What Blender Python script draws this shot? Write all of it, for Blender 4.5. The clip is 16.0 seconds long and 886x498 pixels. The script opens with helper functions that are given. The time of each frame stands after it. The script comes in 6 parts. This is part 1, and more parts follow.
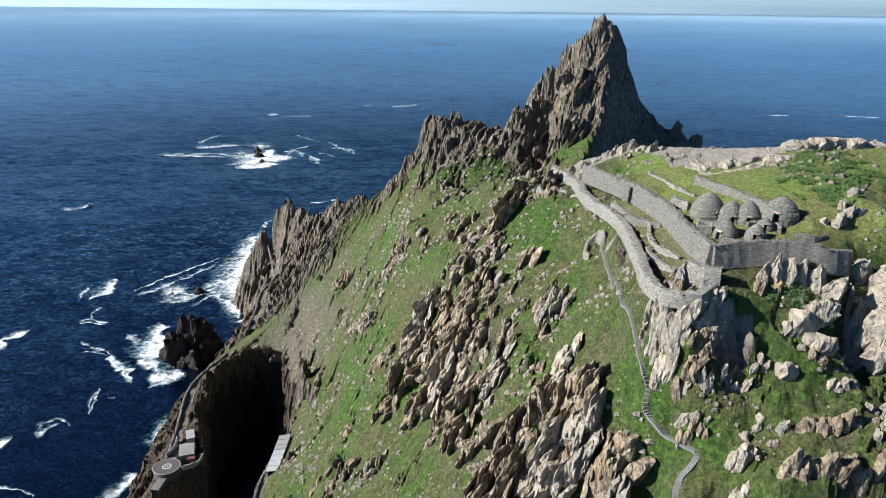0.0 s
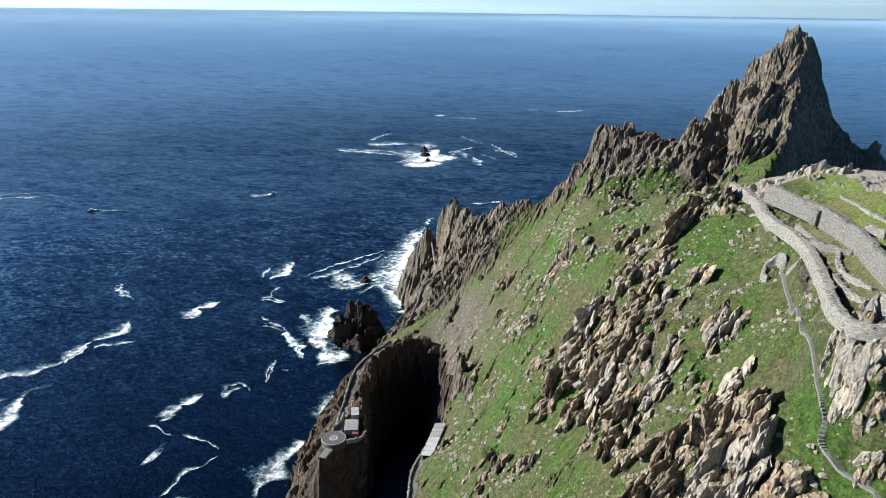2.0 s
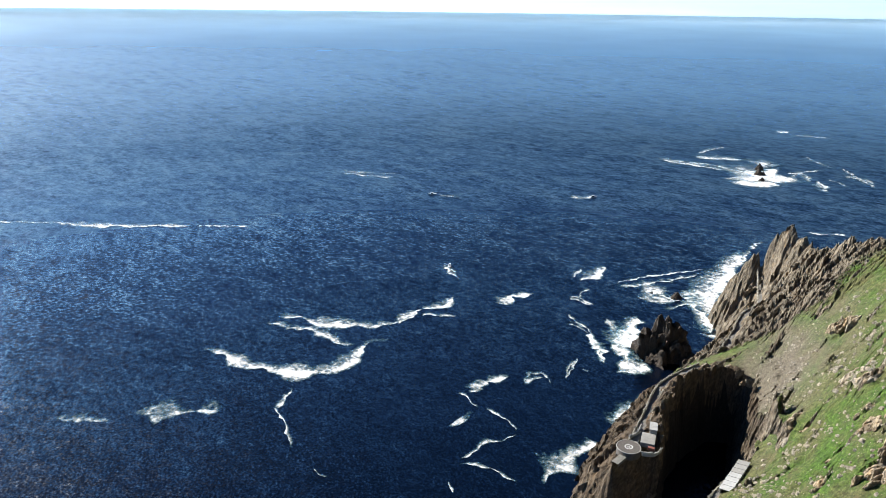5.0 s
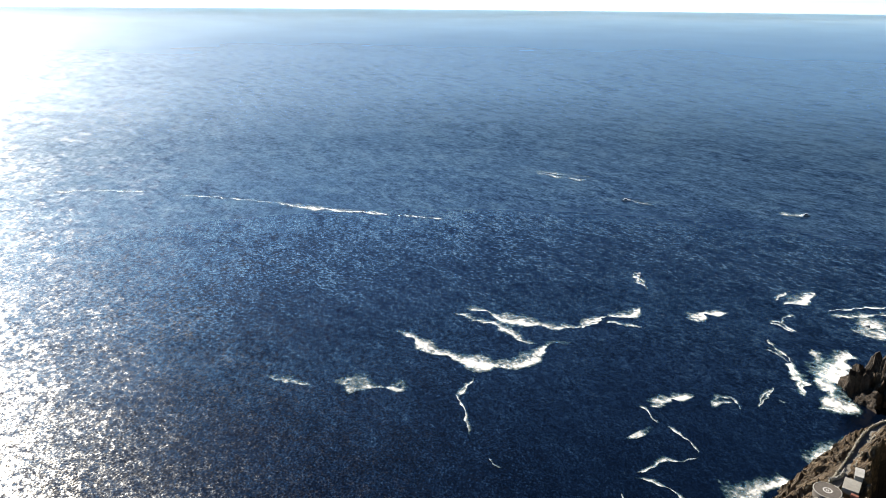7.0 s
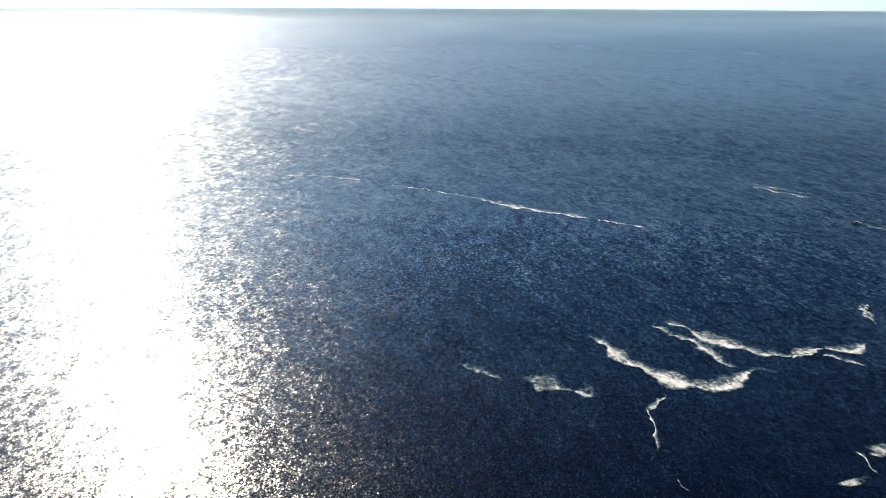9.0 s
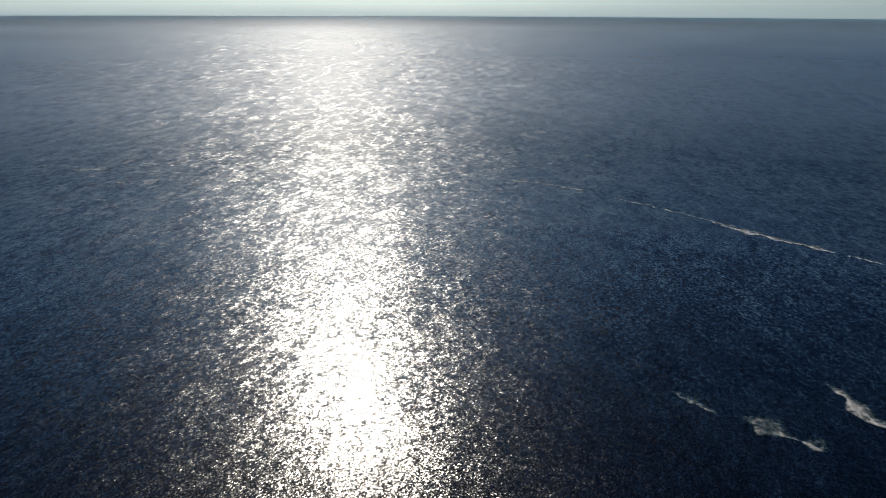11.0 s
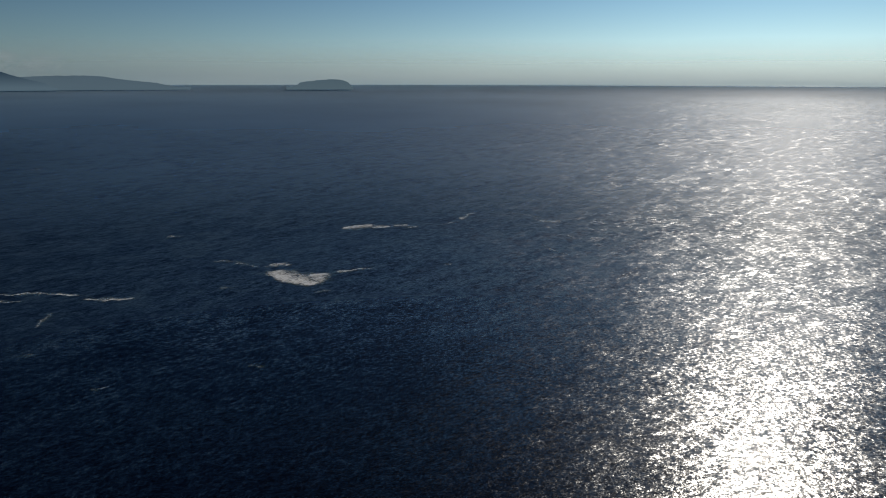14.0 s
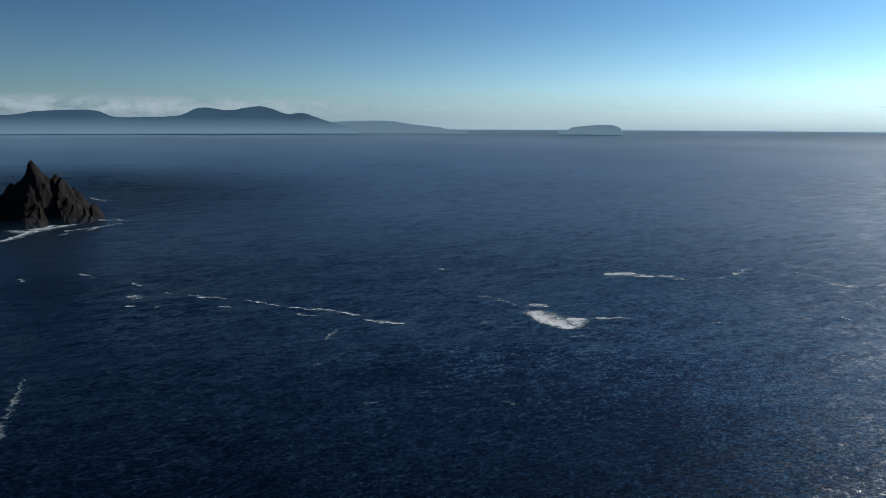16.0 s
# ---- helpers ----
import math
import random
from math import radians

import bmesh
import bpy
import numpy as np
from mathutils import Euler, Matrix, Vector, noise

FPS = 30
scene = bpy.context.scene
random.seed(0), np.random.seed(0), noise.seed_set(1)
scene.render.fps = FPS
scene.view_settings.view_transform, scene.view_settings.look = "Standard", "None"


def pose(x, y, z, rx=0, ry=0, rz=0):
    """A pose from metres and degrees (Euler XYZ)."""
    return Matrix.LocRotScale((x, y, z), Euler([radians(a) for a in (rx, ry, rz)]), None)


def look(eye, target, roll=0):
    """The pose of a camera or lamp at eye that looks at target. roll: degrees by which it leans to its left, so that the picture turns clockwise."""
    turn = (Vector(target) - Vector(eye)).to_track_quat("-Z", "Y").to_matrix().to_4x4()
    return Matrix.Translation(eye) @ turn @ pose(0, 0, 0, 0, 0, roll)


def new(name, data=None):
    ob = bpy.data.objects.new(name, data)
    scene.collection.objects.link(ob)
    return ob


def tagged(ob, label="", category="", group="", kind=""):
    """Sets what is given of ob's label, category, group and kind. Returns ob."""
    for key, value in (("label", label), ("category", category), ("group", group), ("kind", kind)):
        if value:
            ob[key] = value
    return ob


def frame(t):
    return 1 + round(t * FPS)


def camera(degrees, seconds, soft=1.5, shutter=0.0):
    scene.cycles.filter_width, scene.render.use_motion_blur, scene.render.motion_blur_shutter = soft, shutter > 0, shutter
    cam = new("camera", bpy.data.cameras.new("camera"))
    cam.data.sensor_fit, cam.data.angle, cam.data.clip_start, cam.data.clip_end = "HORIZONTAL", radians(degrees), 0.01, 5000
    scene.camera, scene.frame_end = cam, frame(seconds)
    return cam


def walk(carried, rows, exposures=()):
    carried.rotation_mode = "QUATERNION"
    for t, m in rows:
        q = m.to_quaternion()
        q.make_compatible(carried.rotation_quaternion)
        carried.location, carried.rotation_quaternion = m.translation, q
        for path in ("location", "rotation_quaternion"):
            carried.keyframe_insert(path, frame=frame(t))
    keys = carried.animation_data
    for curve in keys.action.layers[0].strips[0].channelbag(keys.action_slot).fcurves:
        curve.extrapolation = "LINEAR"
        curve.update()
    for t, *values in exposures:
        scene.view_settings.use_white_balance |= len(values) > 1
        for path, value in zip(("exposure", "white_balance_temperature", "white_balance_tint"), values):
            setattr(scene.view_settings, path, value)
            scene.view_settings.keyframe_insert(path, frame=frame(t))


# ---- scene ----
cam = camera(64.83, 16.0, soft=0.9)
# seconds, x, y, z in metres, heading to the left of +y, pitch, roll
PATH = (
    (0, -0.00, -0.00, 225.84, 0.00, -19.34, 0.64),
    (0.5, -1.11, -2.25, 226.66, 2.46, -19.31, 0.63),
    (1, -2.62, -4.52, 227.49, 5.75, -19.29, 0.65),
    (1.5, -4.10, -6.79, 228.30, 9.28, -19.27, 0.68),
    (2, -5.53, -9.03, 229.08, 13.07, -19.25, 0.71),
    (2.5, -6.88, -11.35, 229.81, 17.12, -19.23, 0.73),
    (3, -8.04, -13.75, 230.51, 21.50, -19.20, 0.72),
    (3.5, -8.94, -16.09, 231.21, 26.07, -19.20, 0.71),
    (4, -9.52, -18.40, 231.94, 30.63, -19.21, 0.68),
    (4.2, -9.67, -19.31, 232.23, 32.42, -19.21, 0.68),
    (6.3, -8.96, -27.85, 235.51, 49.10, -19.45, 0.54),
    (7, -8.34, -31.07, 236.51, 54.85, -19.48, 0.43),
    (7.5, -7.84, -33.47, 237.20, 59.07, -19.49, 0.34),
    (8, -7.32, -35.93, 237.86, 63.37, -19.53, 0.24),
    (8.5, -6.64, -38.26, 238.50, 67.48, -19.56, 0.16),
    (9.2, -5.43, -41.08, 239.36, 72.86, -19.57, 0.11),
    (11.3, -2.98, -47.73, 241.57, 92.63, -18.62, 0.13),
    (12, -2.55, -49.07, 242.34, 100.34, -17.39, 0.11),
    (12.5, -2.18, -50.05, 242.87, 106.72, -16.47, 0.11),
    (13, -1.73, -51.02, 243.36, 113.34, -15.54, 0.10),
    (13.5, -1.23, -51.83, 243.77, 119.43, -14.68, 0.07),
    (14, -0.65, -52.56, 244.10, 125.19, -13.75, 0.05),
    (14.5, 0.07, -53.30, 244.36, 131.30, -12.81, 0.08),
    (15, 0.78, -53.98, 244.59, 136.94, -11.88, 0.13),
    (15.5, 1.46, -54.63, 244.80, 142.12, -10.97, 0.17),
    (16, 2.08, -55.24, 244.99, 146.66, -10.25, 0.19),
)


def eye_row(t, x, y, z, yaw, pitch, roll):
    a, b = radians(yaw), radians(pitch)
    way = Vector((-math.sin(a) * math.cos(b), math.cos(a) * math.cos(b), math.sin(b)))
    return t, look((x, y, z), Vector((x, y, z)) + way * 100, roll)


# seconds, stops, kelvin, tint: the camera closes down towards the glint and warms a little
EXPOSURES = ((0, 1.2, 6000, 9), (4.2, 1.45, 6150, 8), (6.4, 1.6, 7000, 9), (7.5, 1.35, 7100, 9), (9, 0.85, 7200, 9), (11.3, -0.95, 6750, 10), (13, -1.25, 6650, 10), (14.5, -1.35, 6450, 10), (16, -0.55, 6050, 8))
walk(cam, [eye_row(*row) for row in PATH], EXPOSURES)

# ---- light: one morning sun, clear sky ----
SUN_YAW, SUN_HEIGHT = 98.5, 31.5
world = bpy.data.worlds.new("sky")
scene.world = world
world.use_nodes = True
wt = world.node_tree
wt.nodes.clear()
sky = wt.nodes.new("ShaderNodeTexSky")
sky.sky_type, sky.sun_disc = "NISHITA", False
sky.sun_elevation, sky.sun_rotation = radians(SUN_HEIGHT), radians(-SUN_YAW)
sky.altitude, sky.air_density, sky.dust_density, sky.ozone_density = 200, 1.0, 0.4, 3.0
wb = wt.nodes.new("ShaderNodeBackground")
wb.inputs["Strength"].default_value = 0.044
wo = wt.nodes.new("ShaderNodeOutputWorld")


def sky_step(how, amount, a, b):
    m = wt.nodes.new("ShaderNodeMix")
    m.data_type, m.blend_type = "RGBA", how
    m.inputs[0].default_value = amount
    for sock, v in ((m.inputs[6], a), (m.inputs[7], b)):
        if isinstance(v, tuple):
            sock.default_value = (*v, 1)
        else:
            wt.links.new(v, sock)
    return m.outputs[2]


# clear air: a bright rim over the sea that deepens upwards, with pale haze in it
PIVOT = 2.7
deep = wt.nodes.new("ShaderNodeGamma")
deep.inputs[1].default_value = 1.9
wt.links.new(sky_step("MULTIPLY", 1.0, sky.outputs[0], (1 / PIVOT, 1 / PIVOT, 1 / PIVOT)), deep.inputs[0])
clear = sky_step("MULTIPLY", 1.0, deep.outputs[0], (PIVOT, PIVOT, PIVOT))
grey = wt.nodes.new("ShaderNodeRGBToBW")
wt.links.new(clear, grey.inputs[0])
pale = sky_step("MIX", 0.62, clear, grey.outputs[0])
way, axes = wt.nodes.new("ShaderNodeTexCoord"), wt.nodes.new("ShaderNodeSeparateXYZ")
wt.links.new(way.outputs["Generated"], axes.inputs[0])
# from the milky rim to a deep blue overhead
depth = wt.nodes.new("ShaderNodeValToRGB")
for k, (at, tone) in enumerate(((0.0, (0.74, 0.97, 1.12)), (0.13, (0.52, 0.88, 1.14)), (0.21, (0.48, 0.94, 1.28)), (0.42, (0.50, 1.12, 1.75)), (0.80, (0.15, 0.36, 0.66)))):
    el = depth.color_ramp.elements[k] if k < 2 else depth.color_ramp.elements.new(at)
    el.position, el.color = at, (*tone, 1)
wt.links.new(axes.outputs[2], depth.inputs[0])
wt.links.new(sky_step("MULTIPLY", 1.0, pale, depth.outputs[0]), wb.inputs[0])
wt.links.new(wb.outputs[0], wo.inputs[0])

sun = new("sun", bpy.data.lights.new("sun", "SUN"))
sun.data.energy, sun.data.angle, sun.data.color = 5.0, radians(0.53), (1.0, 0.93, 0.83)
sa, se = radians(SUN_YAW), radians(SUN_HEIGHT)
SUN_WAY = Vector((-math.sin(sa) * math.cos(se), math.cos(sa) * math.cos(se), math.sin(se)))
sun.matrix_world = look(SUN_WAY * 900, (0, 0, 0))


# ---- materials ----
def material(name):
    m = bpy.data.materials.new(name)
    m.use_nodes = True
    nt = m.node_tree
    return m, nt, nt.nodes["Principled BSDF"]


def node(nt, kind, **values):
    n = nt.nodes.new("ShaderNode" + kind)
    for key, value in values.items():
        n.inputs[key.replace("_", " ")].default_value = value
    return n


def world_coords(nt, scale=(1, 1, 1), turn=(0, 0, 0)):
    g, mp = nt.nodes.new("ShaderNodeNewGeometry"), nt.nodes.new("ShaderNodeMapping")
    mp.inputs["Scale"].default_value = scale
    mp.inputs["Rotation"].default_value = [radians(a) for a in turn]
    nt.links.new(g.outputs["Position"], mp.inputs[0])
    return mp.outputs[0]


def noise_tex(nt, vec, scale, detail=5.0, rough=0.6):
    n = node(nt, "TexNoise", Scale=scale, Detail=detail, Roughness=rough)
    nt.links.new(vec, n.inputs["Vector"])
    return n.outputs[0]


def ramp(nt, fac, stops):
    r = nt.nodes.new("ShaderNodeValToRGB")
    e = r.color_ramp.elements
    while len(e) < len(stops):
        e.new(0.5)
    for el, (p, c) in zip(e, stops):
        el.position = p
        el.color = (*c, 1) if len(c) == 3 else c
    nt.links.new(fac, r.inputs[0])
    return r.outputs[0]


def mix(nt, fac, a, b, how="MIX"):
    m = nt.nodes.new("ShaderNodeMix")
    m.data_type, m.blend_type = "RGBA", how
    for sock, v in ((m.inputs[0], fac), (m.inputs[6], a), (m.inputs[7], b)):
        if isinstance(v, bpy.types.NodeSocket):
            nt.links.new(v, sock)
        else:
            sock.default_value = v if isinstance(v, float) else (*v, 1)
    return m.outputs[2]


def calc(nt, op, a, b=0.0, c=0.0):
    m = nt.nodes.new("ShaderNodeMath")
    m.operation = op
    for sock, v in zip(m.inputs, (a, b, c)):
        if isinstance(v, bpy.types.NodeSocket):
            nt.links.new(v, sock)
        else:
            sock.default_value = v
    return m.outputs[0]


def bump(nt, bsdf, height, strength, distance):
    b = node(nt, "Bump", Strength=strength, Distance=distance)
    nt.links.new(height, b.inputs["Height"])
    nt.links.new(b.outputs[0], bsdf.inputs["Normal"])
    return b


STRIKE = 28.0  # degrees by which the rock layers run to the right of +y


def cracks(nt, scale, width):
    """Joints between blocks: 0 in the crack, 1 on the face."""
    v = nt.nodes.new("ShaderNodeTexVoronoi")
    v.feature = "DISTANCE_TO_EDGE"
    v.inputs["Scale"].default_value = scale
    bend = noise_tex(nt, world_coords(nt), 0.7, 3)
    add = nt.nodes.new("ShaderNodeVectorMath")
    nt.links.new(world_coords(nt, (1.0, 0.14, 0.26), (0, 14, STRIKE)), add.inputs[0])
    nt.links.new(bend, add.inputs[1])
    nt.links.new(add.outputs[0], v.inputs["Vector"])
    return ramp(nt, v.outputs["Distance"], [(0.0, (0, 0, 0)), (width, (1, 1, 1))])


def rock_colour(nt):
    """Grey sandstone in steep layers with pale lichen and rusty streaks."""
    along = world_coords(nt, (1.0, 0.2, 0.4), (0, 14, STRIKE))
    big = noise_tex(nt, world_coords(nt), 0.07, 4)
    streak = noise_tex(nt, along, 1.0, 8, 0.7)
    base = ramp(nt, streak, [(0.30, (0.05, 0.043, 0.036)), (0.44, (0.15, 0.125, 0.095)), (0.57, (0.29, 0.25, 0.19)), (0.72, (0.44, 0.40, 0.32))])
    rust = ramp(nt, noise_tex(nt, along, 0.35, 5), [(0.58, (0, 0, 0)), (0.72, (1, 1, 1))])
    base = mix(nt, calc(nt, "MULTIPLY", rust, 0.5), base, (0.36, 0.22, 0.085))
    lichen = ramp(nt, noise_tex(nt, world_coords(nt), 1.1, 8, 0.72), [(0.54, (0, 0, 0)), (0.66, (1, 1, 1))])
    base = mix(nt, calc(nt, "MULTIPLY", lichen, 0.5), base, (0.48, 0.465, 0.42))
    joint = cracks(nt, 0.5, 0.045)
    some = ramp(nt, noise_tex(nt, world_coords(nt), 0.35, 3), [(0.4, (0, 0, 0)), (0.62, (1, 1, 1))])
    base = mix(nt, calc(nt, "MULTIPLY", calc(nt, "MULTIPLY", calc(nt, "SUBTRACT", 1.0, joint), some), 0.7), base, (0.035, 0.03, 0.025))
    dark = ramp(nt, big, [(0.35, (0.40, 0.39, 0.37)), (0.65, (0.68, 0.66, 0.64))])
    return mix(nt, 1.0, base, dark, "MULTIPLY")


def rock_height(nt):
    along = world_coords(nt, (1.0, 0.2, 0.45), (0, 14, STRIKE))
    a = noise_tex(nt, along, 1.0, 8, 0.7)
    b = noise_tex(nt, world_coords(nt), 1.8, 6, 0.62)
    c = calc(nt, "ADD", calc(nt, "MULTIPLY", cracks(nt, 0.5, 0.09), 0.28), calc(nt, "MULTIPLY", noise_tex(nt, world_coords(nt, (1.0, 0.12, 0.2), (0, 14, STRIKE)), 3.6, 4, 0.6), 0.35))
    return calc(nt, "ADD", calc(nt, "ADD", a, c), calc(nt, "MULTIPLY", b, 0.45))


def make_rock(name, tone=(1, 1, 1), lichen=0.0):
    m, nt, p = material(name)
    nt.links.new(mix(nt, lichen, mix(nt, 1.0, rock_colour(nt), tone, "MULTIPLY"), (0.38, 0.355, 0.31)), p.inputs["Base Color"])
    p.inputs["Roughness"].default_value = 0.88
    p.inputs["Specular IOR Level"].default_value = 0.3
    bump(nt, p, rock_height(nt), 1.0, 1.4)
    return m


def grass_colour(nt):
    n1 = noise_tex(nt, world_coords(nt), 0.05, 6, 0.65)
    n2 = noise_tex(nt, world_coords(nt), 0.5, 8, 0.75)
    fine = noise_tex(nt, world_coords(nt), 1.2, 8, 0.78)
    green = ramp(nt, n2, [(0.32, (0.026, 0.05, 0.009)), (0.5, (0.062, 0.122, 0.015)), (0.68, (0.138, 0.225, 0.033))])
    dry = ramp(nt, n2, [(0.32, (0.045, 0.042, 0.017)), (0.52, (0.125, 0.115, 0.05)), (0.7, (0.22, 0.19, 0.115))])
    spot = ramp(nt, n1, [(0.40, (0, 0, 0)), (0.58, (1, 1, 1))])
    base = mix(nt, calc(nt, "MULTIPLY", spot, 0.8), green, dry)
    bare = ramp(nt, noise_tex(nt, world_coords(nt), 0.14, 8, 0.75), [(0.54, (0, 0, 0)), (0.66, (1, 1, 1))])
    base = mix(nt, calc(nt, "MULTIPLY", bare, 0.6), base, (0.15, 0.11, 0.075))
    at = nt.nodes.new("ShaderNodeAttribute")
    at.attribute_name = "trodden"
    base = mix(nt, calc(nt, "MULTIPLY", at.outputs["Fac"], 0.85), base, mix(nt, n2, (0.13, 0.115, 0.05), (0.25, 0.225, 0.115)))
    short = nt.nodes.new("ShaderNodeAttribute")
    short.attribute_name = "short"
    base = mix(nt, calc(nt, "MULTIPLY", short.outputs["Fac"], 0.8), base, mix(nt, calc(nt, "MULTIPLY", spot, 0.55), mix(nt, n2, (0.11, 0.18, 0.03), (0.29, 0.36, 0.08)), (0.23, 0.20, 0.09)))
    loose = nt.nodes.new("ShaderNodeAttribute")
    loose.attribute_name = "scree"
    base = mix(nt, calc(nt, "MULTIPLY", loose.outputs["Fac"], 0.9), base, mix(nt, n2, (0.075, 0.062, 0.05), (0.25, 0.21, 0.17)))
    return mix(nt, 1.0, base, ramp(nt, fine, [(0.36, (0.25, 0.25, 0.24)), (0.5, (0.68, 0.67, 0.62)), (0.66, (1.18, 1.16, 1.08))]), "MULTIPLY")


def make_ground():
    """Turf and rock, shared out by the attribute 'rock' of the ground."""
    m, nt, p = material("turf_and_rock")
    at = nt.nodes.new("ShaderNodeAttribute")
    at.attribute_name = "rock"
    fray = noise_tex(nt, world_coords(nt), 0.8, 7, 0.7)
    f = calc(nt, "ADD", at.outputs["Fac"], calc(nt, "MULTIPLY", calc(nt, "SUBTRACT", fray, 0.5), 0.9))
    f = ramp(nt, f, [(0.46, (0, 0, 0)), (0.56, (1, 1, 1))])
    lime = nt.nodes.new("ShaderNodeAttribute")
    lime.attribute_name = "lichen"
    stone = mix(nt, calc(nt, "MULTIPLY", lime.outputs["Fac"], 0.9), rock_colour(nt), mix(nt, 0.5, mix(nt, 1.0, rock_colour(nt), (2.1, 2.08, 2.05), "MULTIPLY"), (0.30, 0.292, 0.275)))
    loose = nt.nodes.new("ShaderNodeAttribute")
    loose.attribute_name = "scree"
    stone = mix(nt, 1.0, stone, mix(nt, loose.outputs["Fac"], (1.05, 1.03, 1.0), (0.5, 0.45, 0.41)), "MULTIPLY")
    nt.links.new(mix(nt, f, grass_colour(nt), stone), p.inputs["Base Color"])
    p.inputs["Roughness"].default_value = 0.9
    p.inputs["Specular IOR Level"].default_value = 0.25
    turf = noise_tex(nt, world_coords(nt), 1.1, 8, 0.75)
    hm = mix(nt, f, turf, rock_height(nt))
    bump(nt, p, hm, 1.0, 1.3)
    return m


# roughness, then turn, stretch, scale and detail of each wave size with its tilt; all at 300, 600, 1200 and 2400 m out,
# set to fit the camera's view: waves too small to see from there become a broad sheen
SEA_GLOSS = (0.21, 0.25, 0.32, 0.39)
SEA_WAVES = (
    (20, 0.5, 0.012, 2, (0.05, 0.07, 0.14, 0.26)),
    (30, 0.5, 0.045, 2, (0.10, 0.14, 0.32, 0.60)),
    (38, 0.6, 0.14, 2, (0.14, 0.24, 0.48, 0.26)),
    (46, 0.7, 0.36, 2, (0.24, 0.50, 0.22, 0.08)),
    (55, 0.8, 0.85, 2, (0.64, 0.25, 0.08, 0.03)),
)


def make_sea():
    """Deep water: swell, waves and chop tilt the surface."""
    m, nt, p = material("sea_water")
    deep = noise_tex(nt, world_coords(nt, (1, 1, 0)), 0.004, 4, 0.6)
    nt.links.new(ramp(nt, deep, [(0.3, (0.0003, 0.0015, 0.0055)), (0.7, (0.0006, 0.0028, 0.0088))]), p.inputs["Base Color"])
    p.inputs["IOR"].default_value = 1.333
    reach = nt.nodes.new("ShaderNodeVectorMath")
    reach.operation = "LENGTH"
    nt.links.new(world_coords(nt, (1, 1, 0)), reach.inputs[0])
    far = calc(nt, "DIVIDE", reach.outputs["Value"], 3000.0)

    def by_reach(values):
        return ramp(nt, far, [(d, (v, v, v)) for d, v in zip((0.1, 0.2, 0.4, 0.8), values)])

    nt.links.new(by_reach(SEA_GLOSS), p.inputs["Roughness"])
    gusts = ramp(nt, noise_tex(nt, world_coords(nt, (0.35, 1, 0), (0, 0, 25)), 0.006, 4, 0.6), [(0.35, (0.75, 0.75, 0.75)), (0.65, (1.2, 1.2, 1.2))])
    total = None
    for turn, stretch, scale, detail, tilts in SEA_WAVES:
        n = node(nt, "TexNoise", Scale=scale, Detail=float(detail), Roughness=0.5)
        nt.links.new(world_coords(nt, (stretch, 1.0, 0), (0, 0, turn)), n.inputs["Vector"])
        mid = nt.nodes.new("ShaderNodeVectorMath")
        nt.links.new(n.outputs[1], mid.inputs[0])
        mid.inputs[1].default_value = (-0.5, -0.5, -0.5)
        grow = nt.nodes.new("ShaderNodeVectorMath")
        grow.operation = "SCALE"
        nt.links.new(mid.outputs[0], grow.inputs[0])
        nt.links.new(calc(nt, "MULTIPLY", by_reach(tilts), gusts), grow.inputs["Scale"])
        if total is None:
            total = grow.outputs[0]
        else:
            add = nt.nodes.new("ShaderNodeVectorMath")
            nt.links.new(total, add.inputs[0])
            nt.links.new(grow.outputs[0], add.inputs[1])
            total = add.outputs[0]
    flat = nt.nodes.new("ShaderNodeVectorMath")
    flat.operation = "MULTIPLY_ADD"
    nt.links.new(total, flat.inputs[0])
    flat.inputs[1].default_value, flat.inputs[2].default_value = (1, 1, 0), (0, 0, 1)
    unit = nt.nodes.new("ShaderNodeVectorMath")
    unit.operation = "NORMALIZE"
    nt.links.new(flat.outputs[0], unit.inputs[0])
    nt.links.new(unit.outputs[0], p.inputs["Normal"])
    return m


def make_foam():
    """Patchy foam: thin and milky at its rim, open between the bubbles."""
    m, nt, p = material("sea_foam")
    at = nt.nodes.new("ShaderNodeAttribute")
    at.attribute_name = "dense"
    n = noise_tex(nt, world_coords(nt, (1, 1, 0)), 0.07, 6, 0.62)
    web = noise_tex(nt, world_coords(nt, (1, 1, 0)), 0.33, 5, 0.6)
    lace = calc(nt, "ABSOLUTE", calc(nt, "SUBTRACT", noise_tex(nt, world_coords(nt, (1, 1, 0)), 0.11, 5, 0.58), 0.5))
    f = calc(nt, "ADD", at.outputs["Fac"], calc(nt, "MULTIPLY", calc(nt, "SUBTRACT", n, 0.5), 1.3))
    f = calc(nt, "ADD", f, calc(nt, "MULTIPLY", calc(nt, "SUBTRACT", web, 0.5), 0.9))
    f = calc(nt, "SUBTRACT", f, calc(nt, "MULTIPLY", lace, 1.5))
    cover = ramp(nt, f, [(0.04, (0, 0, 0)), (0.42, (0.26, 0.26, 0.26)), (0.88, (0.95, 0.95, 0.95))])
    nt.links.new(ramp(nt, f, [(0.15, (0.10, 0.28, 0.33)), (0.55, (0.80, 0.82, 0.82))]), p.inputs["Base Color"])
    p.inputs["Roughness"].default_value = 0.8
    nt.links.new(cover, p.inputs["Alpha"])
    return m


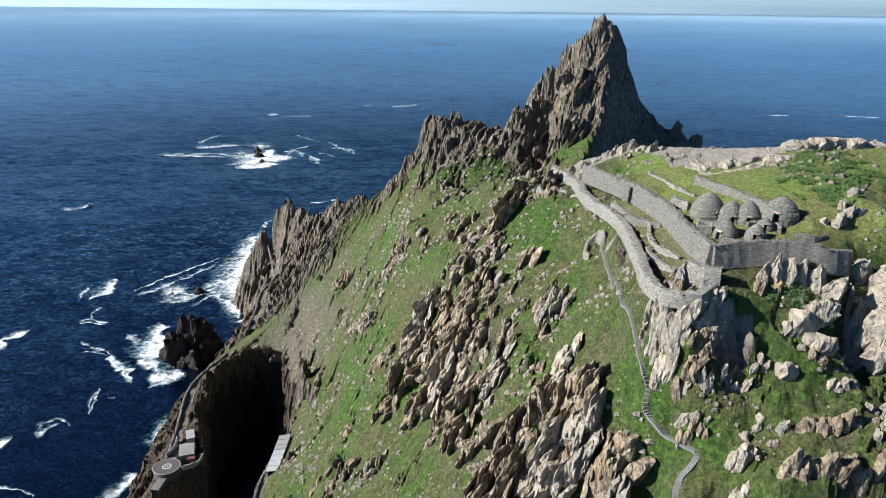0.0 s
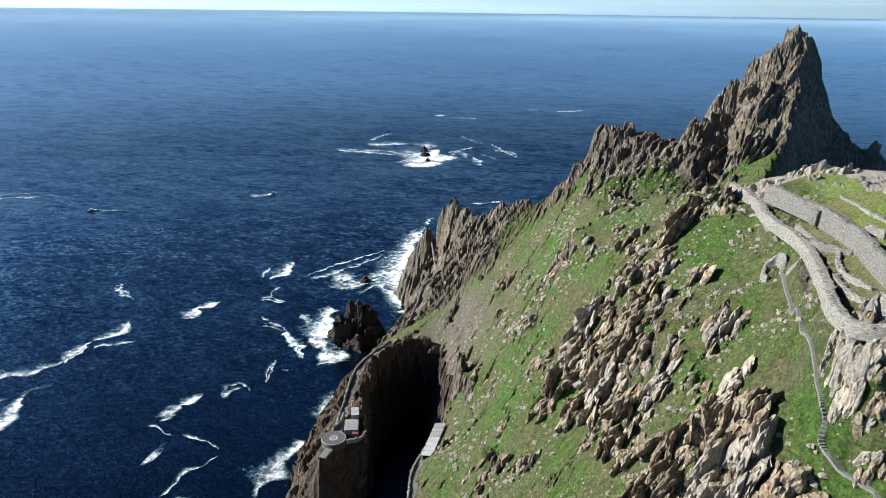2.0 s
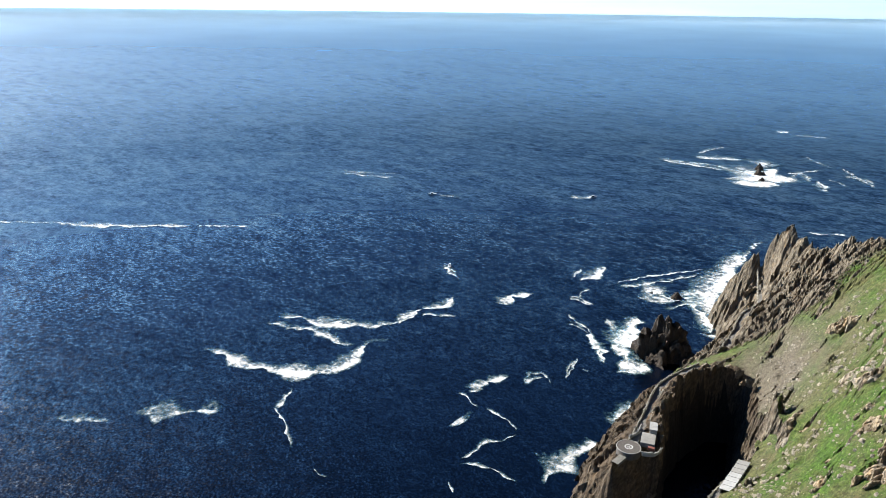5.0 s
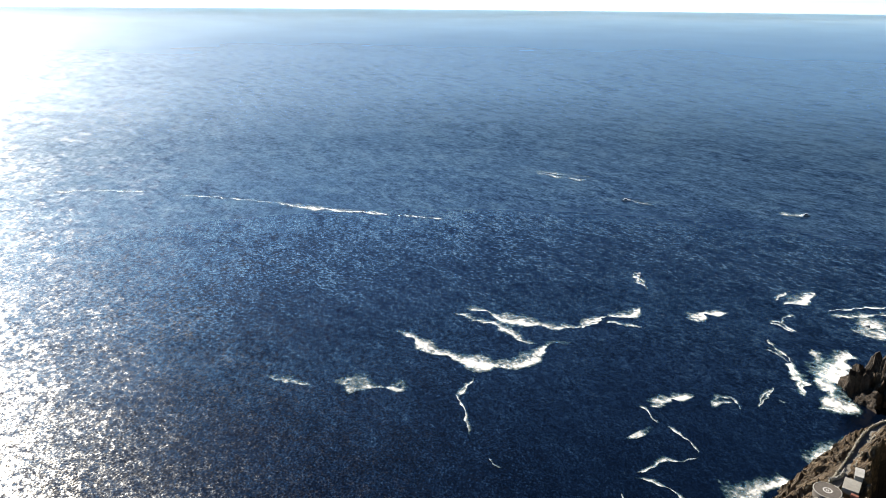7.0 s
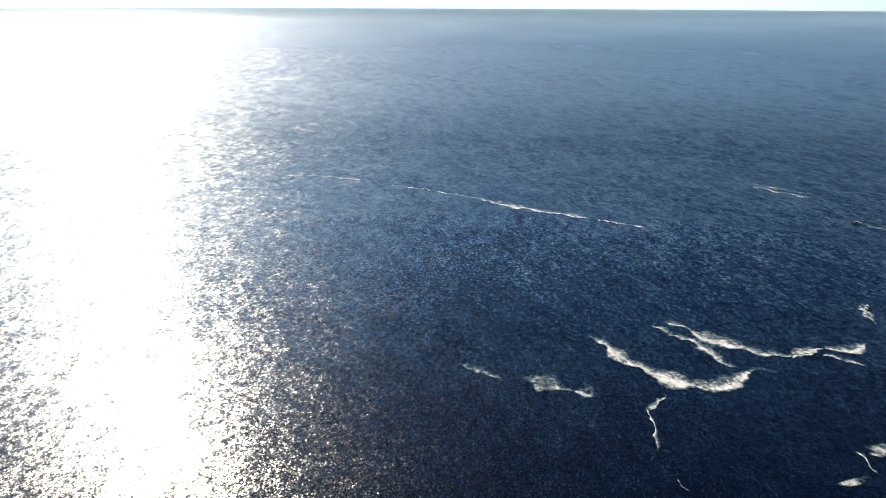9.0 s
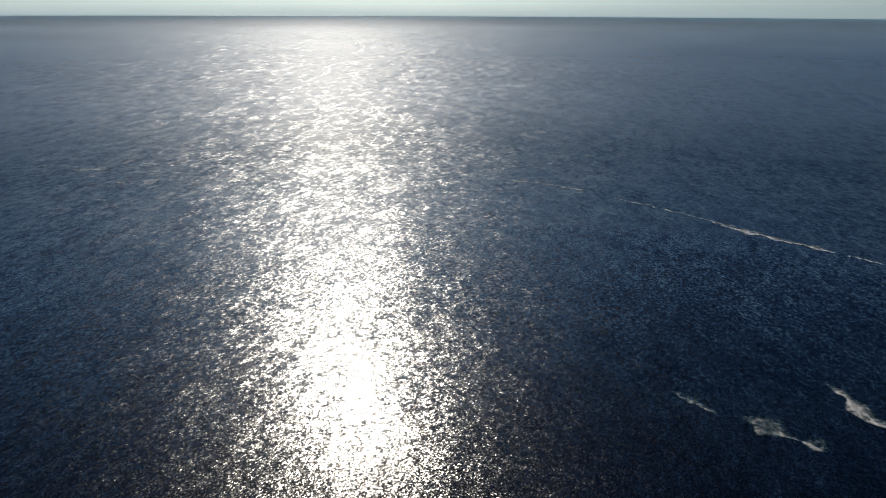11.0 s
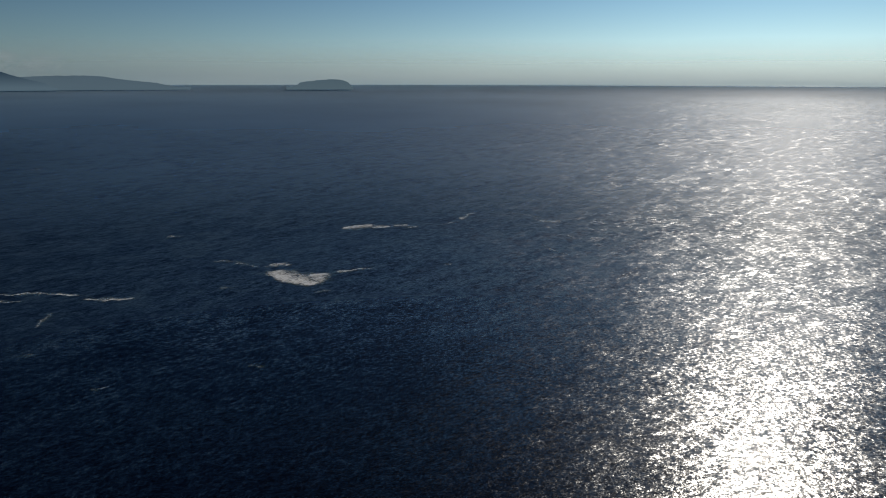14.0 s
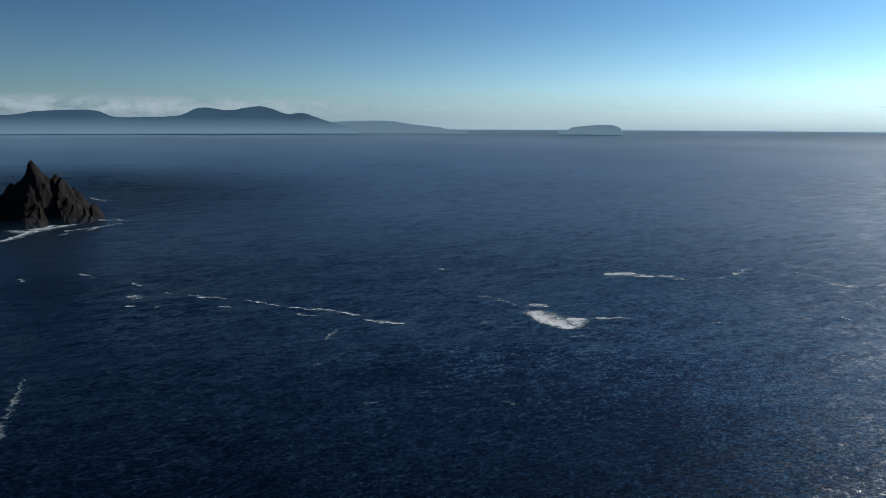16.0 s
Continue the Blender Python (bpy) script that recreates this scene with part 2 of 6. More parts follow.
def make_plain(name, c1, c2, scale=2.0, rough=0.85, bumps=0.3, dist=0.05):
    m, nt, p = material(name)
    n = noise_tex(nt, world_coords(nt), scale, 6, 0.65)
    n2 = noise_tex(nt, world_coords(nt), scale * 0.13, 4, 0.6)
    col = ramp(nt, n, [(0.3, c1), (0.7, c2)])
    col = mix(nt, 1.0, col, ramp(nt, n2, [(0.3, (0.5, 0.5, 0.5)), (0.7, (0.7, 0.7, 0.7))]), "MULTIPLY")
    nt.links.new(col, p.inputs["Base Color"])
    p.inputs["Roughness"].default_value = rough
    bump(nt, p, n, bumps, dist)
    return m


def make_stonework(name, tone):
    """Dry-laid stones with dark open joints."""
    m, nt, p = material(name)
    vec = world_coords(nt, (0.8, 0.8, 2.2))
    cell = nt.nodes.new("ShaderNodeTexVoronoi")
    edge = nt.nodes.new("ShaderNodeTexVoronoi")
    edge.feature = "DISTANCE_TO_EDGE"
    for v in (cell, edge):
        v.inputs["Scale"].default_value = 2.3
        nt.links.new(vec, v.inputs["Vector"])
    each = nt.nodes.new("ShaderNodeSeparateColor")
    nt.links.new(cell.outputs["Color"], each.inputs[0])
    col = ramp(nt, each.outputs[0], [(0.0, (0.25 * tone, 0.225 * tone, 0.185 * tone)), (0.5, (0.38 * tone, 0.35 * tone, 0.295 * tone)), (1.0, (0.54 * tone, 0.505 * tone, 0.435 * tone))])
    grain = noise_tex(nt, world_coords(nt), 1.3, 8, 0.75)
    col = mix(nt, 1.0, col, ramp(nt, grain, [(0.3, (0.68, 0.67, 0.64)), (0.7, (1.22, 1.22, 1.2))]), "MULTIPLY")
    gap = ramp(nt, edge.outputs["Distance"], [(0.0, (0, 0, 0)), (0.06, (1, 1, 1))])
    col = mix(nt, calc(nt, "MULTIPLY", calc(nt, "SUBTRACT", 1.0, gap), 0.25), col, (0.03, 0.027, 0.022))
    nt.links.new(col, p.inputs["Base Color"])
    p.inputs["Roughness"].default_value = 0.92
    bump(nt, p, calc(nt, "ADD", gap, calc(nt, "MULTIPLY", grain, 0.8)), 1.0, 0.35)
    return m


def make_painted_haze(name, colour, strength, mist, low, high):
    """Glowing backdrop colour with sea haze painted in, paler towards its foot."""
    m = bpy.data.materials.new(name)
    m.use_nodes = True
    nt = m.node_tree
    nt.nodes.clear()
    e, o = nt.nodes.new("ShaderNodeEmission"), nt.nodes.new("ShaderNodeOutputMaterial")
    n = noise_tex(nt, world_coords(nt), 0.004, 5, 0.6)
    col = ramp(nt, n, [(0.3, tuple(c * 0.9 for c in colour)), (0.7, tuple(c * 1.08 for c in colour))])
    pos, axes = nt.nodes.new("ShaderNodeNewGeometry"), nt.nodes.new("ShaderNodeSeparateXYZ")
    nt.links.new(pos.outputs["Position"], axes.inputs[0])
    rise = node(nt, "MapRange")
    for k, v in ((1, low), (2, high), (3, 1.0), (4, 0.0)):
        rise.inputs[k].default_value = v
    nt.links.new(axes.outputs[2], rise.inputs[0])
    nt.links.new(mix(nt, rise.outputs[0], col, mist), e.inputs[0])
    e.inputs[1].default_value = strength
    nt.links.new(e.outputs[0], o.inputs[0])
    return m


ROCK = make_rock("layered_rock", (2.05, 1.92, 1.72))
PALE_ROCK = make_rock("pale_lichen_rock", (2.45, 2.34, 2.14), 0.38)
CRAG_ROCK = make_rock("weathered_crag_rock", (1.25, 1.23, 1.2))
LOOSE_STONE = make_rock("loose_grey_stone", (1.7, 1.67, 1.6), 0.25)
DARK_ROCK = make_rock("wet_dark_rock", (0.3, 0.27, 0.27))
ISLE_ROCK = make_rock("black_isle_rock", (0.10, 0.09, 0.095))
# near-black tone puts the cove's deep shade into the rock colour
COVE_ROCK = make_rock("shaded_cove_rock", (0.15, 0.135, 0.14))
HEADLAND_ROCK = make_rock("brown_headland_rock", (0.62, 0.53, 0.45))
GROUND = make_ground()
SEA = make_sea()
FOAM = make_foam()
STONE = make_stonework("dry_stone", 0.68)
GREY_STONE = make_stonework("grey_dry_stone", 0.47)
CONCRETE = make_plain("concrete", (0.26, 0.25, 0.23), (0.36, 0.35, 0.32), 1.4, 0.85, 0.2)
WHITE = make_plain("white_paint", (0.62, 0.62, 0.6), (0.8, 0.8, 0.78), 3.0, 0.6, 0.1)


# ---- shared shaping helpers ----
def hash2(ix, iy, seed):
    h = (ix.astype(np.int64) * 374761393 + iy.astype(np.int64) * 668265263 + seed * 1274126177) & 0xFFFFFFFF
    h = ((h ^ (h >> 13)) * 1274126177) & 0xFFFFFFFF
    return ((h ^ (h >> 16)) & 0xFFFF) / 65535.0


def value_noise(x, y, seed=0):
    ix, iy = np.floor(x), np.floor(y)
    fx, fy = x - ix, y - iy
    fx, fy = fx * fx * (3 - 2 * fx), fy * fy * (3 - 2 * fy)
    a, b = hash2(ix, iy, seed), hash2(ix + 1, iy, seed)
    c, d = hash2(ix, iy + 1, seed), hash2(ix + 1, iy + 1, seed)
    return (a * (1 - fx) + b * fx) * (1 - fy) + (c * (1 - fx) + d * fx) * fy


def fbm(x, y, octaves=4, seed=0, gain=0.5):
    total, amp, norm = 0.0, 1.0, 0.0
    for k in range(octaves):
        total, norm = total + amp * value_noise(x * 2**k, y * 2**k, seed + 17 * k), norm + amp
        amp *= gain
    return total / norm


def smooth(a, lo, hi):
    t = np.clip((a - lo) / (hi - lo), 0, 1)
    return t * t * (3 - 2 * t)


def mesh_of(name, verts, faces, mat):
    me = bpy.data.meshes.new(name)
    me.from_pydata(verts, [], faces)
    me.materials.append(mat)
    me.update()
    return me


def part(name, bm, mat, parent, label=""):
    me = bpy.data.meshes.new(name)
    bm.to_mesh(me)
    bm.free()
    me.materials.append(mat)
    ob = new(name, me)
    ob.parent = parent
    return tagged(ob, label)


def inside(px, py, loop):
    r = np.zeros(px.shape, bool)
    n = len(loop)
    for i in range(n):
        (x1, y1), (x2, y2) = loop[i], loop[(i + 1) % n]
        hitting = (y1 > py) != (y2 > py)
        r ^= hitting & (px < (x2 - x1) * (py - y1) / ((y2 - y1) or 1e-9) + x1)
    return r


# ---- the island: crest lines, ledges and shore, with slopes spanned between them ----
SHORE = [(-140, 225), (-153, 262), (-158, 315), (-154, 360), (-149, 405), (-150, 464), (-167, 505), (-184, 595), (-165, 630),
         (-110, 600), (-60, 530), (0, 480), (70, 465), (130, 440), (175, 380), (225, 300), (250, 200), (230, 90),
         (150, 30), (60, 20), (0, 70), (-45, 135), (-72, 190), (-82, 235), (-83, 290), (-93, 323), (-97, 342), (-106, 337), (-112, 306), (-109, 284), (-104, 266), (-104, 256), (-112, 222), (-125, 208)]
LEDGES = (
    # lighthouse road on its bench, with the helicopter pad's headland
    [(-117, 236, 37), (-116, 250, 38), (-120, 275, 38), (-126, 308, 39), (-124, 330, 39), (-118, 348, 39), (-110, 358, 40), (-98, 356, 40), (-86, 342, 40)],
    [(-86, 342, 40), (-77, 315, 39), (-71, 292, 38), (-70, 262, 38), (-73, 236, 37), (-66, 205, 37)],
    [(-113, 362, 39), (-116, 380, 38), (-117, 403, 38), (-122, 440, 38), (-119, 463, 38), (-125, 487, 38), (-134, 510, 38), (-149, 545, 37)],
    # inner rim of the headland
    [(-107, 264, 40), (-112, 276, 43), (-115, 290, 46), (-117, 308, 47), (-114, 330, 48), (-106, 346, 46), (-98, 351, 44)],
    # landward rim of the road
    [(-94, 372, 50), (-80, 352, 50), (-68, 318, 49), (-62, 292, 46), (-61, 262, 45), (-63, 238, 46)],
    # seaward foot of the headland
    [(-133, 245, 20), (-142, 270, 14), (-146, 310, 16), (-143, 345, 18), (-135, 385, 22), (-137, 430, 20)],
)
# the stretch behind the cove lies in deep shade and is left out
ROADS = (LEDGES[0][:6], LEDGES[1][3:], LEDGES[2][1:])
CRESTS = (
    # from the low western knob up to the knob by the saddle, then the tall peak
    [(-163, 507, 12), (-150, 507, 45), (-130, 508, 76), (-116, 508, 86), (-104, 503, 80), (-96, 485, 76), (-88, 466, 86), (-75, 460, 97), (-56, 455, 105), (-46, 438, 104), (-33, 400, 126)],
    [(-33, 400, 126), (-23, 394, 140), (-16, 392, 147), (-12, 391, 163), (-2, 390, 169), (4, 391, 167), (7, 392, 171), (14, 392, 163), (28, 392, 156), (37, 391, 164)],
    [(37, 391, 164), (49, 390, 182), (54, 390, 192), (67, 390, 206), (76, 390, 214), (83, 391, 223), (86, 391, 222), (91, 391, 216), (98, 391, 205), (102, 390, 190), (107, 389, 178), (114, 388, 171), (122, 385, 162), (129, 384, 163), (139, 380, 150), (160, 370, 120)],
    # buttress of the peak that faces the monastery
    [(86, 388, 212), (86, 376, 194), (81, 360, 182), (75, 343, 171), (68, 327, 163), (60, 312, 156)],
    [(49, 388, 180), (46, 376, 172), (40, 362, 158), (34, 345, 146)],
    # shaded gully beside it
    [(58, 387, 182), (57, 375, 163), (53, 359, 150), (48, 343, 144)],
    [(66, 384, 196), (64, 368, 184), (60, 350, 170), (56, 334, 158)],
    [(5, 388, 166), (4, 373, 154), (0, 356, 145), (-6, 338, 138)],
    # foot of the peak's shaded flank
    [(132, 375, 138), (118, 374, 142), (106, 373, 148), (97, 372, 154), (91, 362, 148), (86, 346, 142), (79, 330, 140)],
)
SLOPES = (
    # saddle, then the hill's crest and the gardens' foot
    [(6, 348, 137), (20, 325, 142), (40, 318, 146), (70, 315, 146), (110, 320, 140)],
    [(18, 302, 152), (28, 283, 158), (38, 264, 160), (46, 250, 159), (47, 238, 156), (49, 215, 153.5), (49.5, 196, 151.5), (49.5, 178, 147), (47, 160, 141), (48.5, 147, 136), (52, 139, 133.5), (57, 132, 131), (52, 126, 125), (46, 112, 114)],
    [(-17, 307, 132), (-2, 275, 132), (5, 245, 131), (13, 225, 132), (20, 205, 131), (26, 190, 128), (31, 172, 124), (33, 156, 118), (32, 140, 110)],
    [(-75, 395, 88), (-57, 354, 76), (-48, 315, 77), (-32, 283, 94), (-22, 250, 94), (-8, 225, 95), (-4, 205, 92), (8, 180, 96), (18, 160, 99), (22, 135, 92)],
    [(-70, 309, 62), (-50, 270, 60), (-45, 240, 60), (-38, 207, 64), (-25, 180, 66), (-5, 140, 62)],
    # stairs' spur and the shelves under the retaining wall
    [(66, 139, 143), (78, 136, 145), (88, 132, 145), (105, 147, 147), (125, 155, 146)],
    [(69, 115, 136), (91, 121, 141), (125, 128, 142)],
    [(66, 149, 164), (72, 151, 164), (80, 152, 164), (96, 153, 163.5), (115, 160, 162)],
    # foot of the outer wall
    [(46, 277, 161), (48.5, 254, 161.5), (48.5, 231, 160.5), (53, 205, 160), (51, 176, 160), (48.5, 158, 159.5), (50.5, 147, 159.5), (57.5, 144, 160.5), (63, 147, 163)],
)
PLATEAU = (
    [(53, 262, 163.5), (54, 238, 163.4), (57.5, 208, 163.3), (56, 180, 163.2), (54.5, 163, 163.2), (56.5, 153, 163.2)],
    [(56, 238, 166.5), (59.5, 216, 166), (61, 193, 166), (60.5, 172, 166), (61, 158, 166)],
    [(52, 262, 170), (60, 240, 172), (66, 215, 172), (68, 192, 172), (67, 172, 171), (66.5, 161, 171), (76, 161.5, 172), (86, 160, 173), (97, 160, 172)],
    [(72, 181, 172), (80, 176, 172), (88, 174, 173)],
    [(74, 236, 178), (82, 206, 176), (89, 186, 176), (93, 168, 176)],
    [(97, 228, 180), (104, 200, 181), (108, 175, 180), (112, 160, 177)],
    [(55, 280, 166), (74, 262, 176), (97, 240, 180), (112, 222, 184), (125, 234, 185), (138, 222, 185), (150, 190, 178), (160, 160, 160)],
    [(60, 295, 158), (85, 285, 158), (115, 268, 158), (140, 250, 162)],
)
# rock outcrops: x, y, width, length up the slope, height
CRAGS = (
    (-9, 243, 9, 16, 4), (3, 240, 5, 16, 3.5), (11, 228, 7, 12, 4.5), (17, 222, 5, 9, 4), (-13, 235, 11, 14, 3.5), (4, 220, 12, 14, 4), (-1, 213, 9, 16, 4), (7, 194, 9, 16, 4.5),
    (-9, 215, 8, 10, 3), (17, 194, 8, 9, 3.5), (17, 168, 13, 20, 5.5), (27, 172, 7, 9, 4), (35, 176, 6, 8, 4), (33, 166, 8, 9, 4.5), (38, 162, 7, 10, 5.5), (31, 152, 15, 17, 6))
MORE_CRAGS = (
    (38, 143, 9, 10, 4.5), (37, 152, 6, 7, 4), (35, 198, 9, 9, 4), (29, 226, 7, 6, 4), (25, 262, 8, 18, 5), (12, 260, 9, 5, 2.5), (-54, 356, 14, 8, 3.5), (8, 272, 7, 8, 3), (20, 242, 6, 8, 3),
    (-20, 225, 9, 9, 3), (-25, 252, 8, 8, 2.5), (-32, 282, 9, 7, 2.5), (10, 180, 7, 8, 4), (0, 202, 6, 8, 3), (40, 134, 8, 8, 4), (-40, 215, 7, 7, 2.5))
X0, Y0, STEP, NX, NY = -232.0, -10.0, 3.0, 172, 236
LOW = -14.0


def span_slopes():
    gx, gy = np.meshgrid(X0 + STEP * np.arange(NX), Y0 + STEP * np.arange(NY), indexing="ij")
    land = inside(gx, gy, SHORE)
    total, count = np.zeros((NX, NY)), np.zeros((NX, NY))
    for group in (LEDGES, CRESTS, SLOPES, PLATEAU):
        for line in group:
            for a, b in zip(line[:-1], line[1:]):
                n = max(2, int(math.dist(a[:2], b[:2]) / 1.2))
                for k in range(n + 1):
                    p = [a[i] + (b[i] - a[i]) * k / n for i in range(3)]
                    i, j = round((p[0] - X0) / STEP), round((p[1] - Y0) / STEP)
                    total[i, j] += p[2]
                    count[i, j] += 1
    fixed = (count > 0) | ~land
    h = np.where(count > 0, total / np.maximum(count, 1), np.where(land, 60.0, LOW))
    for _ in range(2500):
        m = h.copy()
        m[1:-1, 1:-1] = 0.25 * (h[2:, 1:-1] + h[:-2, 1:-1] + h[1:-1, 2:] + h[1:-1, :-2])
        h = np.where(fixed, h, m)
    return h


BASE = span_slopes()


def base_at(x, y):
    u, v = np.clip((x - X0) / STEP, 0, NX - 1.01), np.clip((y - Y0) / STEP, 0, NY - 1.01)
    i, j = u.astype(int), v.astype(int)
    fu, fv = u - i, v - j
    return (BASE[i, j] * (1 - fu) + BASE[i + 1, j] * fu) * (1 - fv) + (BASE[i, j + 1] * (1 - fu) + BASE[i + 1, j + 1] * fu) * fv


def stretch_of(stops):
    out = []
    for a, b, d in stops:
        out += list(np.arange(a, b - d * 0.01, d))
    return np.array(out + [stops[-1][1]])


GX = stretch_of([(-200, -100, 1.3), (-100, 130, 0.52), (130, 260, 2.0)])
GY = stretch_of([(0, 110, 4.0), (110, 310, 0.52), (310, 420, 0.85), (420, 640, 1.6)])
XX, YY = np.meshgrid(GX, GY, indexing="ij")
ca, sa2 = math.cos(radians(STRIKE)), math.sin(radians(STRIKE))


def across_along(x, y):
    return x * ca - y * sa2, x * sa2 + y * ca


def ridged(x, y, octaves, seed):
    return 1 - np.abs(2 * fbm(x, y, octaves, seed) - 1)


def slabs(u, v, width, seed):
    """Tilted blocks side by side: each rises gently across and breaks off steeply, each stretch with its own height."""
    p = u / width + 2.2 * (fbm(u / (3 * width), v / (5 * width), 3, seed) - 0.5)
    k = np.floor(p)
    s = p - k
    w = v / (1.9 * width) + 9 * hash2(k, k * 0 + 3, seed) + 0.5 * s
    j = np.floor(w)
    r = w - j
    tall, tip = hash2(k, j, seed + 1), hash2(k, j, seed + 2)
    return s**1.2 * (0.25 + 0.75 * tall) * (0.75 + 0.5 * (tip - 0.5) * (r - 0.5) * 2)


def facets(u, v, seed):
    """Broken ground: each cell is a tilted face with its own height."""
    iu, iv = np.floor(u), np.floor(v)
    best = np.full(np.shape(u), 1e9)
    out = np.zeros(np.shape(u))
    for di in (-1, 0, 1):
        for dj in (-1, 0, 1):
            ci, cj = iu + di, iv + dj
            du, dv = u - ci - hash2(ci, cj, seed), v - cj - hash2(ci, cj, seed + 1)
            d = np.abs(du) ** 1.5 + np.abs(dv) ** 1.5
            h = hash2(ci, cj, seed + 2) + 1.1 * (hash2(ci, cj, seed + 3) - 0.3) * du + 0.9 * (hash2(ci, cj, seed + 4) - 0.5) * dv
            out = np.where(d < best, h, out)
            best = np.minimum(best, d)
    return out


STAIRS = [(50.3, 207), (49.8, 197), (49.7, 189), (48.9, 176), (48.5, 168), (48.5, 162.3), (48.3, 156.3), (48.1, 150.4), (48.4, 147.4), (49.2, 145.6), (48.4, 144.4), (49.2, 142.6), (51.1, 139), (54, 135.5), (57.2, 132.2), (55.9, 130.5), (53.4, 129.4), (51.7, 127), (50, 120)]


def near_line(line):
    best = np.full(XX.shape, 1e9)
    for a, b in zip(line[:-1], line[1:]):
        d = np.array(b[:2], float) - np.array(a[:2], float)
        t = np.clip(((XX - a[0]) * d[0] + (YY - a[1]) * d[1]) / (d @ d), 0, 1)
        best = np.minimum(best, np.hypot(XX - a[0] - t * d[0], YY - a[1] - t * d[1]))
    return best


def shape_ground():
    z = base_at(XX, YY)
    # soften the spans a little
    e = 2.0
    gx = (base_at(XX + e, YY) - base_at(XX - e, YY)) / (2 * e)
    gy = (base_at(XX, YY + e) - base_at(XX, YY - e)) / (2 * e)
    slope = np.hypot(gx, gy)
    wx = XX + 5 * (fbm(XX / 14, YY / 14, 3, 5) - 0.5)
    wy = YY + 5 * (fbm(XX / 14, YY / 14, 3, 6) - 0.5)
    u, v = across_along(wx, wy)
    west = smooth(YY, 372, 386) + smooth(-XX, 96, 118) * smooth(YY, 400, 440)
    peak = smooth(z, 138, 150) * smooth(YY, 330, 345)
    steep = smooth(slope, 1.5, 2.2)
    headland = smooth(-XX, 100, 106) * smooth(355 - YY, 0, 12)
    shore = smooth(26 - z, 0, 14)
    green_dip = np.exp(-(((XX - 20) / 16) ** 2 + ((YY - 345) / 24) ** 2))
    west_green = np.exp(-(((XX + 52) / 22) ** 2 + ((YY - 400) / 60) ** 2))
    crag = fbm(u / 5, v / 12, 5, 11, 0.62) - 0.075 + 0.1 * (fbm(XX / 50, YY / 50, 2, 31) - 0.5)
    for cx, cy, w, l, h in CRAGS + MORE_CRAGS:
        du, dv = across_along(XX - cx, YY - cy)
        crag = crag + 0.12 * np.exp(-((du / (0.55 * w)) ** 2 + (dv / (0.55 * l)) ** 2))
    pale_top = smooth(XX, 70, 78) * smooth(YY - 219 - 8 * (fbm(XX / 8, YY / 8, 3, 3) - 0.5), 0, 5) + smooth(XX, 44, 50) * smooth(YY, 256, 262) * smooth(300 - YY, 0, 8)
    flat_top = smooth(z, 160, 166) * smooth(300 - YY, 0, 20) * smooth(XX, 52, 60) * smooth(YY, 156, 162)
    turf = 1 - smooth(near_line([(x - (3.5 if y > 146 else -2), y) for x, y in STAIRS]), 3.5, 8.0)
    turf = np.maximum(turf, smooth(XX, 56, 60) * smooth(143 - YY, 0, 4) * 0.7)
    patches = smooth(crag, 0.535, 0.61) * (1 - flat_top) * (1 - 0.9 * turf)
    scrub = np.exp(-(((XX + 70) / 22) ** 2 + ((YY - 335) / 26) ** 2))
    big = np.clip(np.maximum.reduce([west, peak, steep * (1 - 0.7 * flat_top) * (1 - 0.85 * turf), shore]), 0, 1) * (1 - 0.8 * green_dip) * (1 - 0.65 * west_green)
    big = np.maximum(big, 0.75 * headland)
    rock = np.clip(np.maximum(big * 0.92, 0.74 * patches * (1 - 0.75 * scrub)), 0, 1)
    rock = np.maximum(rock, np.clip(pale_top, 0, 1) * (YY < 310))
    cell = facets(u / 4.2, v / 7.5, 71)
    chunk = facets(u / 1.9, v / 3.2, 75)
    fins = slabs(u, v, 8.5, 21)
    thin = slabs(u + 0.3 * v, v, 3.1, 23)
    block = slabs(u, v, 6.0, 25)
    chip = slabs(u - 0.2 * v, v, 1.9, 29)
    vary = 0.35 + 1.3 * fbm(XX / 22, YY / 22, 3, 61)
    fins, thin = 0.3 + (fins - 0.3) * vary, 0.3 + (thin - 0.3) * (1.5 - 0.6 * vary)
    lichen = np.clip(pale_top * (YY < 310) + smooth(XX, 46, 50) * smooth(165 - YY, 0, 6) * smooth(YY, 140, 146), 0, 1)
    trodden = np.clip(smooth(z, 158, 160) * smooth(XX, 54, 57) * (1 - smooth(XX, 90, 98)) * smooth(225 - YY, 0, 15) * smooth(YY, 157, 160), 0, 1)
    face = facets(u / 6.0 + z / 30, z / 11.0, 79)
    split = facets(u / 2.6 - z / 24, z / 5.0, 83)
    tiny = fbm(u / 1.3, v / 3, 3, 27)
    road = np.zeros_like(z)
    for line in ROADS:
        for a, b in zip(line[:-1], line[1:]):
            d = np.array(b[:2]) - np.array(a[:2])
            t = np.clip(((XX - a[0]) * d[0] + (YY - a[1]) * d[1]) / (d @ d), 0, 1)
            road = np.maximum(road, 1 - smooth(np.hypot(XX - a[0] - t * d[0], YY - a[1] - t * d[1]), 2.2, 4.5))
    far_side = smooth(XX - 60 - (YY - 312) * 0.342, 0, 7) * smooth(YY, 318, 326)
    calm = (1 - 0.8 * far_side) * smooth(near_line(STAIRS), 1.0, 3.2) * (1 - road) * (1 - 0.72 * flat_top)
